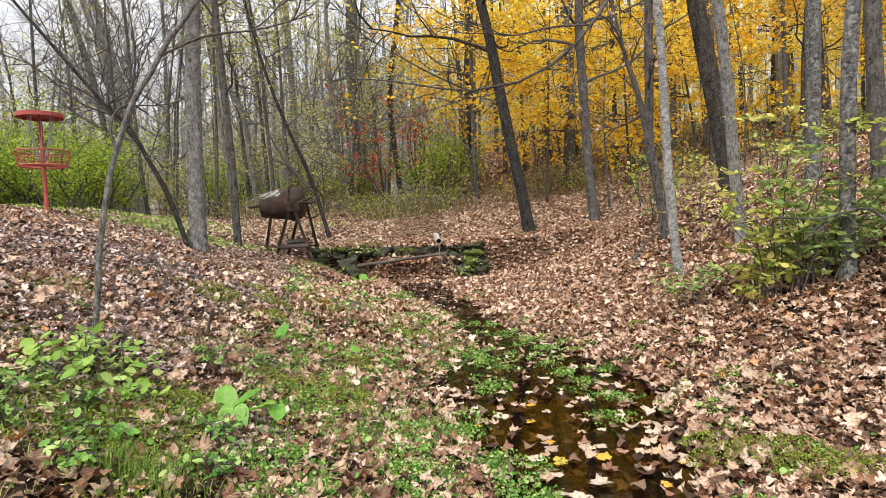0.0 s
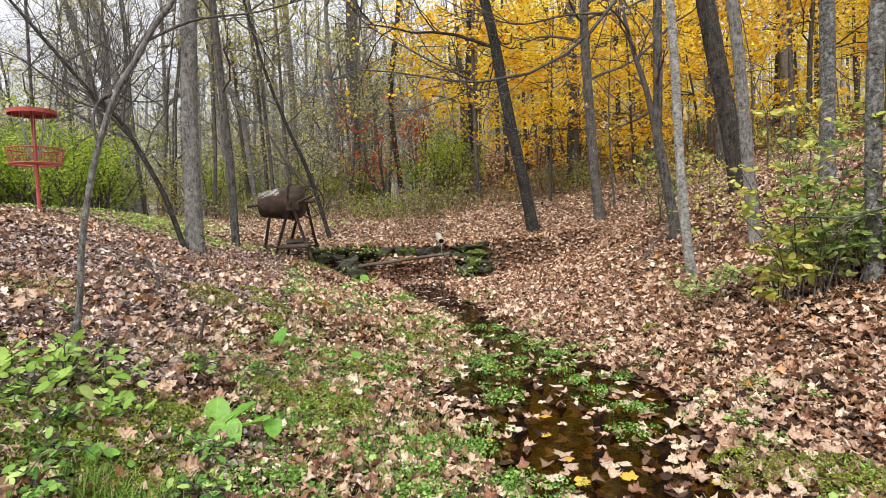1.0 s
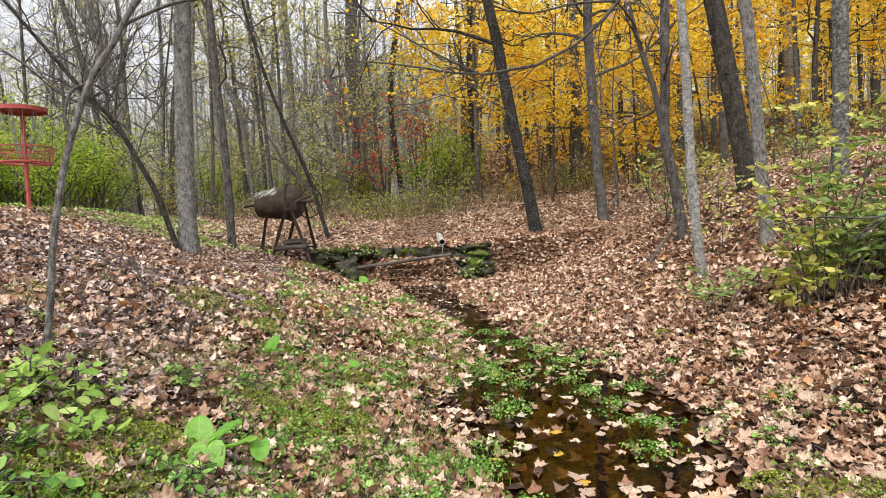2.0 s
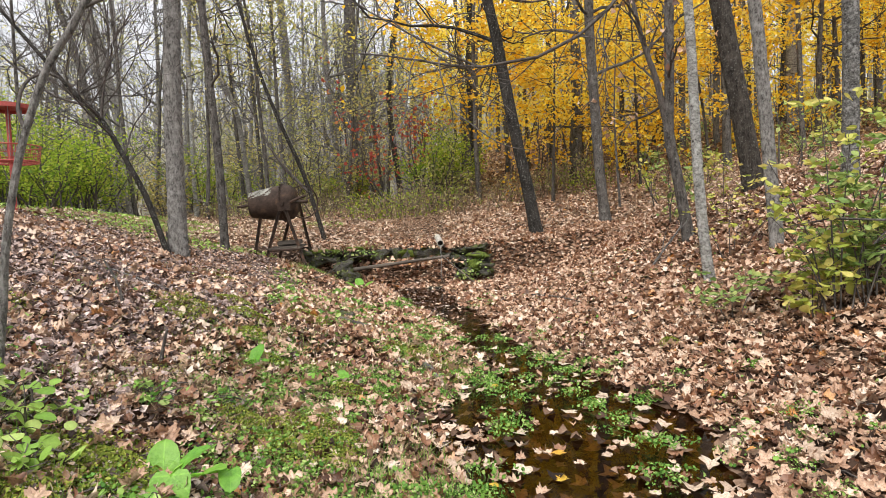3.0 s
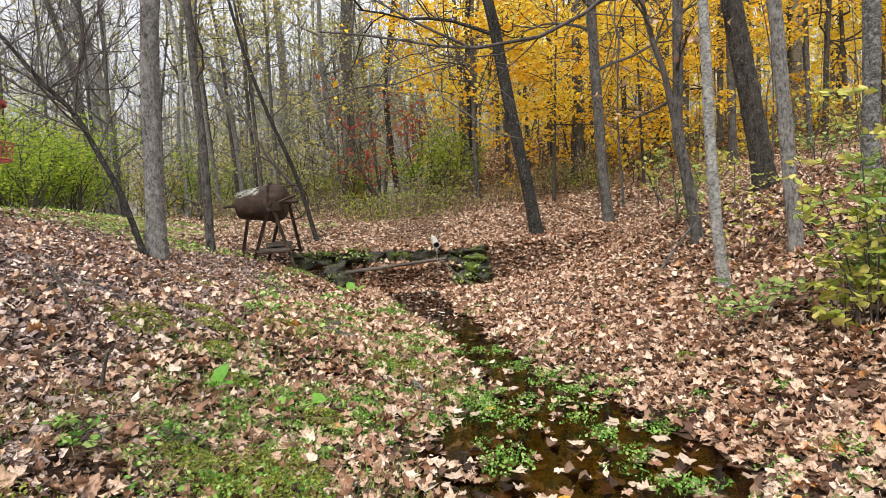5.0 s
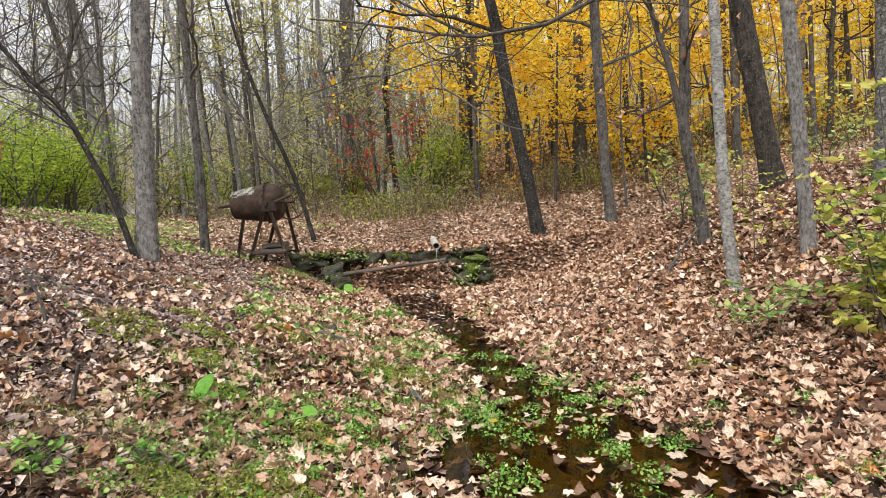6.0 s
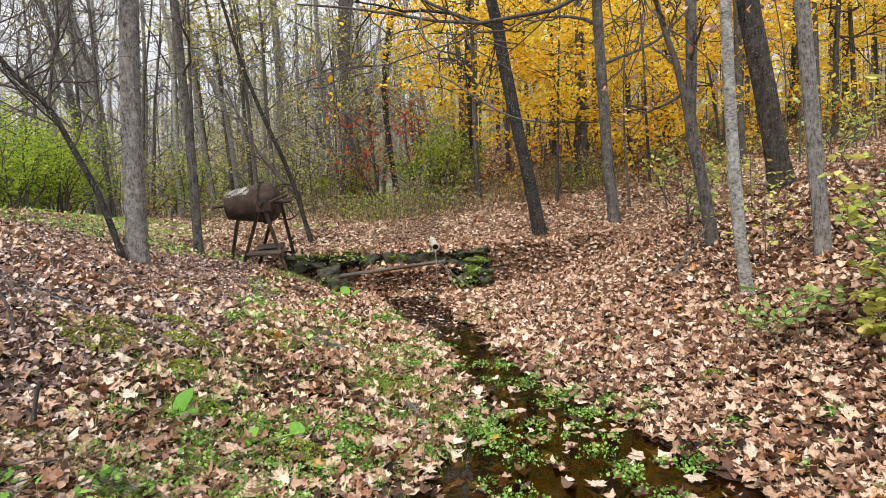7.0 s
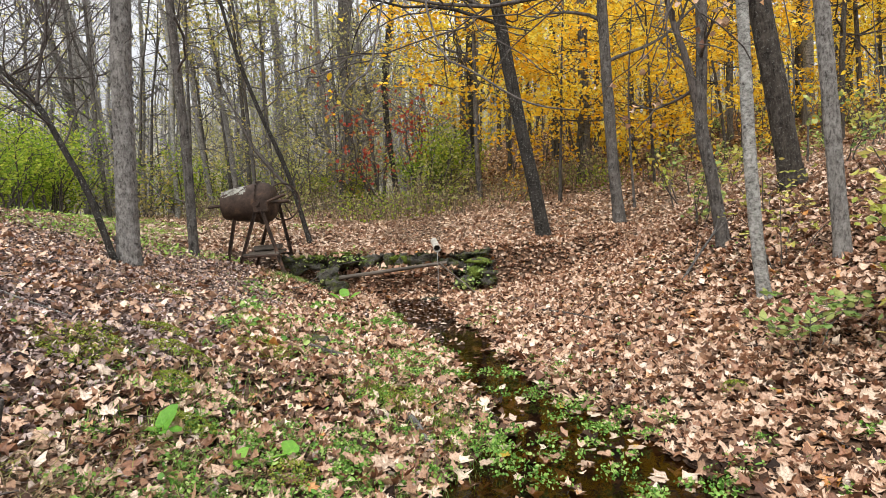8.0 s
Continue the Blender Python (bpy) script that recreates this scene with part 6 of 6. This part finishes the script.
# ---- the red basket target on the mound ----
def basket():
    x, y = -5.5, 8.35
    z = float(ground_z(x, y))
    t = thing("disc_basket", "faded red metal disc golf basket with hanging chains", "disc golf basket", (x, y, z), "", "", 0)
    tube_part("pole", [(0, 0, -0.05), (-0.01, 0, 0.7), (-0.02, 0, 1.38)], 0.026, M_REDPAINT, t, 12)
    rim_h, rim_r, bot_r, bot_h, top_h, top_r = 0.84, 0.33, 0.3, 0.64, 1.36, 0.285
    bm = bmesh.new()
    n = 40
    prof = [(top_r, top_h - 0.055), (top_r + 0.004, top_h - 0.055), (top_r + 0.004, top_h), (0.04, top_h + 0.02), (0.02, top_h + 0.012), (top_r, top_h - 0.01)]
    rings = [[bm.verts.new((r * math.cos(i * 2 * math.pi / n) - 0.02, r * math.sin(i * 2 * math.pi / n), h)) for i in range(n)] for r, h in prof]
    for a, b in zip(rings, rings[1:] + rings[:1]):
        for i in range(n):
            bm.faces.new((a[i], a[(i + 1) % n], b[(i + 1) % n], b[i]))
    bmesh.ops.recalc_face_normals(bm, faces=bm.faces)
    part("top_band", bm, M_REDPAINT, t, "red top band", True).data.set_sharp_from_angle(angle=radians(35))

    def ring(name, r, h, th, par):
        return tube_part(name, [(r * math.cos(a) - 0.01, r * math.sin(a), h) for a in np.linspace(0, 2 * math.pi, 41)], th, M_REDPAINT, par, 6)

    tray = ring("tray", rim_r, rim_h, 0.009, t)
    ring("lower_ring", bot_r, bot_h, 0.012, tray)
    ring("middle_ring", 0.5 * (rim_r + bot_r), 0.5 * (rim_h + bot_h), 0.006, tray)
    for k in range(24):
        a = k * math.pi / 12
        tube_part("wire", [(rim_r * math.cos(a) - 0.01, rim_r * math.sin(a), rim_h), (bot_r * math.cos(a) - 0.01, bot_r * math.sin(a), bot_h), (0.03 * math.cos(a) - 0.01, 0.03 * math.sin(a), bot_h + 0.01)], 0.0045, M_REDPAINT, tray, 4)
    for k in range(12):
        a = k * math.pi / 6 + 0.1
        r0 = 0.23 if k % 2 else 0.17
        c = [(r * math.cos(a) - 0.015, r * math.sin(a), h) for r, h in ((r0, top_h - 0.03), (r0 * 0.9, 1.15), (r0 * 0.65, 0.95), (0.05, 0.72))]
        tube_part("chain", smooth_line(c, 24), 0.0035 + 0.003 * (np.arange(24) % 2), M_CHAIN, t, 5)
    return t


basket()


# ---- leafy shrub and herbs ----
def leaf_stem(tb, leaves, base, top, n_leaves, size, droop=0.3, r=0.006):
    line = smooth_line([base, 0.6 * np.array(base) + 0.4 * np.array(top) + RNG.normal(0, 0.03, 3), top], 8)
    tb.add(line, np.linspace(r, r * 0.4, 8), 5)
    for _ in range(n_leaves):
        i = RNG.uniform(2.5, 7)
        q = line[int(i)]
        a = RNG.uniform(0, 6.28)
        leaves.append(q + np.array([math.cos(a), math.sin(a), -droop * 0.3]) * size * RNG.uniform(0.4, 1.0))


def shrub(name, label, x, y, specs, mat, size, templates=OVAL, lift=(-0.05, 0.18)):
    z = float(ground_z(x, y))
    t = thing(name, label, "shrub", (x, y, z))
    tb, leaves = Tubes(), []
    for (dx, dy, h, spread, twigs, per) in specs:
        top = np.array([dx, dy, h])
        base = np.array([dx * 0.15, dy * 0.15, -0.03])
        main = smooth_line([base, (base + top) * 0.5 + np.array([-dx * 0.15, 0, 0.05]), top], 10)
        tb.add(main, np.linspace(0.004 + 0.003 * min(h, 1.0), 0.002, 10), 6)
        for _ in range(twigs):
            q = main[RNG.integers(3, 10)]
            a = RNG.uniform(0, 6.28)
            leaf_stem(tb, leaves, q, q + np.array([math.cos(a) * spread, math.sin(a) * spread, RNG.uniform(*lift)]), per, size, 0.4, 0.0022)
    tagged(tb.put("stem", B_TWIG, t), kind="stuff")
    lv = np.array(leaves)
    tagged(leaf_cloud("foliage", templates, lv, RNG.uniform(0.7, 1.25, len(lv)) * size, mat, t, 0.5), kind="stuff")
    return t


shrub("leafy_shrub", "tall green shrub with thin stems beside the slope", 2.87, 4.7, [(-0.2, 0, 1.0, 0.32, 13, 13), (0.2, 0.1, 1.2, 0.34, 15, 13), (0.5, -0.25, 1.3, 0.34, 15, 13), (0.05, 0.2, 0.85, 0.32, 12, 13), (0.75, -0.35, 1.15, 0.32, 14, 13), (0.3, -0.1, 0.6, 0.32, 12, 13), (0.6, 0.1, 0.8, 0.36, 13, 13), (0.95, -0.35, 1.0, 0.32, 13, 13), (-0.4, 0.1, 0.5, 0.28, 10, 9), (-0.35, 0.0, 0.8, 0.28, 10, 8), (0.35, 0.3, 0.7, 0.4, 14, 12), (0.75, 0.3, 0.6, 0.4, 14, 12)], M_SHRUB_G, 0.06, LEAFLET)
shrub("yellowing_shrub", "yellow-green shrub with broad drooping leaves", 2.6, 4.66, [(-0.1, 0, 1.42, 0.28, 9, 7), (-0.42, 0.05, 1.05, 0.28, 9, 7), (0.1, 0.0, 1.2, 0.3, 9, 7), (-0.1, 0.0, 0.7, 0.28, 8, 7), (0.55, 0.0, 1.35, 0.3, 9, 7), (0.95, -0.1, 1.3, 0.3, 9, 7), (-0.45, 0, 0.7, 0.25, 7, 7)], M_SHRUB_Y, 0.07, LEAFLET)
shrub("yellowing_shrub", "low shrub with large pale yellow-green leaves", 2.48, 4.74, [(0.0, 0, 0.42, 0.16, 6, 6), (0.15, 0.05, 0.3, 0.16, 7, 6), (-0.1, 0.0, 0.22, 0.15, 6, 5), (0.22, 0, 0.42, 0.14, 5, 5)], M_SHRUB_Y, 0.09, LEAFLET)
shrub("low_shrub", "low dull green shrub at the foot of the slope", 2.15, 5.2, [(0.0, 0, 0.22, 0.25, 7, 6), (-0.25, 0.05, 0.18, 0.22, 7, 6), (0.3, 0.0, 0.3, 0.22, 7, 6)], M_SHRUB_G, 0.065, LEAFLET)
shrub("low_shrub", "low tangled green shrub under the taller one", 2.95, 5.0, [(0.0, 0, 0.4, 0.3, 9, 7), (0.4, 0.05, 0.35, 0.3, 9, 7), (-0.35, 0.0, 0.3, 0.3, 8, 7)], M_SHRUB_G, 0.06, LEAFLET)
shrub("low_shrub", "sparse yellow-leaved shrub on the slope", 3.0, 7.0, [(0.0, 0, 0.6, 0.35, 8, 6), (0.4, 0.3, 0.5, 0.3, 7, 6), (-0.35, 0.3, 0.55, 0.3, 7, 6), (0.6, -0.3, 0.6, 0.3, 7, 6)], M_SHRUB_Y, 0.055)
shrub("low_shrub", "sparse yellow-leaved shrub on the slope", 3.7, 8.6, [(0.0, 0, 0.7, 0.4, 8, 6), (0.5, 0.3, 0.5, 0.35, 7, 6), (-0.4, 0.3, 0.55, 0.35, 7, 6)], M_SHRUB_Y, 0.06)
for hx, hy, k in ((-1.72, 2.5, 0.8), (-1.58, 2.6, 1.0), (-1.42, 2.6, 0.9), (-1.52, 2.78, 0.7), (-1.6, 2.36, 0.7), (-1.33, 2.48, 0.6), (-1.68, 2.72, 0.8)):
    shrub("herb_clump", "yellow-green leafy herbs on the near mound", hx, hy, [(0.0, 0, 0.17 * k, 0.06, 3, 2), (-0.07, 0.05, 0.12 * k, 0.06, 3, 2), (0.08, 0.03, 0.09 * k, 0.06, 3, 2), (0.02, -0.06, 0.06 * k, 0.06, 3, 2)], M_HERB, 0.06, HERBLEAF + TREFOIL[:1], (-0.02, 0.05))
for hx, hy, k in ((-1.5, 1.95, 1.0), (-1.3, 2.05, 0.8), (-1.62, 2.15, 0.9), (-1.2, 1.85, 0.7), (-1.4, 2.25, 0.7), (-0.85, 2.1, 0.5), (-0.95, 2.35, 0.6), (-1.75, 2.05, 0.9), (-1.25, 3.1, 0.7), (-1.05, 3.35, 0.6)):
    shrub("herb_clump", "green leafy herbs low on the mound", hx, hy, [(0.0, 0, 0.09 * k, 0.07, 5, 4), (-0.1, 0.06, 0.07 * k, 0.07, 5, 4), (0.1, 0.0, 0.06 * k, 0.07, 5, 4)], M_CRESS, 0.04, OVAL + TREFOIL[:2], (-0.03, 0.03))


def broad_leaf_mesh():
    """A heart-shaped leaf, 1 long, with a sunken midrib and wavy edge."""
    outline = [(0, 0.0), (0.16, -0.13), (0.34, -0.1), (0.44, 0.06), (0.45, 0.28), (0.42, 0.52), (0.36, 0.72), (0.2, 0.9), (0, 0.97)]
    v, f = [], []
    rows = len(outline)
    mid = [(0, -0.02 + 1.02 * i / (rows - 1)) for i in range(rows)]
    for i, (x, y) in enumerate(outline):
        w = 0.03 * math.sin(i * 2.3)
        for s, k in ((-1, 1.0), (-1, 0.5), (0, 0), (1, 0.5), (1, 1.0)):
            mx, my = mid[i]
            px, py = s * x * k, my + (y - my) * k
            v.append((px, py, 0.16 * abs(px) ** 1.2 - 0.22 * (py - 0.3) ** 2 + (w * s if k == 1.0 else 0)))
    for i in range(rows - 1):
        for j in range(4):
            a = i * 5 + j
            f.append((a, a + 1, a + 6, a + 5))
    return np.array(v), np.array(f)


BROAD = broad_leaf_mesh()


def broad_plant(name, label, x, y, leaves):
    z = float(ground_z(x, y))
    t = thing(name, label, "plant", (x, y, z))
    for dx, dy, h, size, yaw, tilt in leaves:
        m = pose(dx, dy, h, tilt, 0, yaw) @ Matrix.Scale(size, 4)
        v = np.array([m @ Vector(p) for p in BROAD[0]])
        lf = put("leaf", v, BROAD[1], M_BURDOCK, t)
        leaf_places(lf.data, BROAD[0] * 0.5)
        tube_part("stalk", smooth_line([(0, 0, -0.02), (dx * 0.4, dy * 0.4, h * 0.6), (dx, dy, h)], 6), 0.004, M_BURDOCK, t, 5)
    return t


broad_plant("burdock", "broad bright green leaves of a young burdock", -0.98, 2.62, [(-0.02, 0.02, 0.03, 0.12, 15, 60), (0.05, -0.07, 0.06, 0.14, 192, -62), (0.06, 0.0, 0.07, 0.1, 300, 30), (0.14, -0.04, 0.05, 0.09, 260, 20), (0.22, -0.02, 0.05, 0.08, 200, -35)])
broad_plant("burdock", "small broad green leaves standing upright", -1.14, 4.08, [(0.0, 0.0, 0.06, 0.1, 335, 50), (0.0, -0.03, 0.04, 0.1, 260, 12), (-0.02, 0.0, 0.04, 0.07, 110, 15)])
broad_plant("burdock", "small broad green leaves among fallen leaves", -0.83, 4.0, [(0.0, 0.0, 0.03, 0.08, 330, 40), (0.2, 0.1, 0.03, 0.075, 40, 30), (-0.1, 0.1, 0.03, 0.05, 100, 20)])
broad_plant("burdock", "small green dock plant beside the basin", -1.25, 9.2, [(0.0, 0.0, 0.1, 0.14, 20, 40), (0.1, 0.03, 0.08, 0.12, 300, 30), (-0.1, 0.0, 0.08, 0.13, 80, 30)])
broad_plant("burdock", "upright narrow green leaves in the near grass", -1.2, 2.1, [(0.0, 0.0, 0.03, 0.07, 340, 50), (-0.28, 0.0, 0.03, 0.06, 90, 20), (0.05, 0.05, 0.03, 0.05, 60, 20)])

# ---- leaves afloat, and the nearest fallen leaves one by one ----
FLAT = [fan_leaf(worn(MAPLE_FINE, 80 + i), c, u) for i, (c, u) in enumerate(((0.12, 0.04), (0.3, -0.06), (0.5, 0.1), (-0.2, 0.05)))]
q = litter_spots(118, -0.3, 1.5, 1.4, 9.8, lambda x, y: (off_water(x, y) < -0.03) * (1 - 0.8 * step(4.8, 6.0, y)) * (0.35 + 0.65 * step(0.45, 0.0, -off_water(x, y))))
fl = np.column_stack([q, water_z(q[:, 1]) - 0.004 + RNG.uniform(0, 0.008, len(q))])
tagged(leaf_cloud("floating_leaves", FLAT + MAPLE_LEAVES[:2], fl[:100], RNG.uniform(0.045, 0.1, 100), M_PALE_FALLEN, None, 0.08), "pale maple leaves afloat on the stream", "fallen leaves", kind="stuff")
tagged(leaf_cloud("floating_leaves", FLAT, fl[100:], RNG.uniform(0.05, 0.09, len(fl) - 100), M_YELLOW_FALLEN, None, 0.08), "yellow maple leaves afloat on the stream", "fallen leaves", kind="stuff")
q = litter_spots(260, -0.6, 1.6, 1.4, 7.5, lambda x, y: 1.0 * (off_water(x, y) < 0.0))
tagged(leaf_cloud("sunken_leaves", MAPLE_LEAVES[:2], np.column_stack([q, ground_z(q[:, 0], q[:, 1]) + 0.008]), RNG.uniform(0.07, 0.11, len(q)), M_LITTER, None, 0.1), "brown leaves lying under the water", "fallen leaves", kind="stuff")

single = []
for k, (tv, tf, tp) in enumerate(RICH):
    for mat in (M_LITTER, M_LITTER, M_PALE_FALLEN):
        me = fast_mesh("leaf", tv, tf)
        leaf_places(me, tp)
        me.materials.append(mat)
        single.append(me)
q = litter_spots(300, -2.6, 3.0, 1.5, 4.6, lambda x, y: (off_water(x, y) > 0.02) * 1.0)
for (x, y), z in zip(q, ground_z(q[:, 0], q[:, 1])):
    ob = new("leaf", single[int(RNG.integers(0, len(single)))])
    k = RNG.uniform(0.07, 0.115)
    ob.parent = ground
    ob.matrix_basis = pose(x, y, float(z) + RNG.uniform(0.025, 0.05), RNG.normal(0, 26), RNG.normal(0, 26), RNG.uniform(0, 360)) @ Matrix.Scale(k, 4)
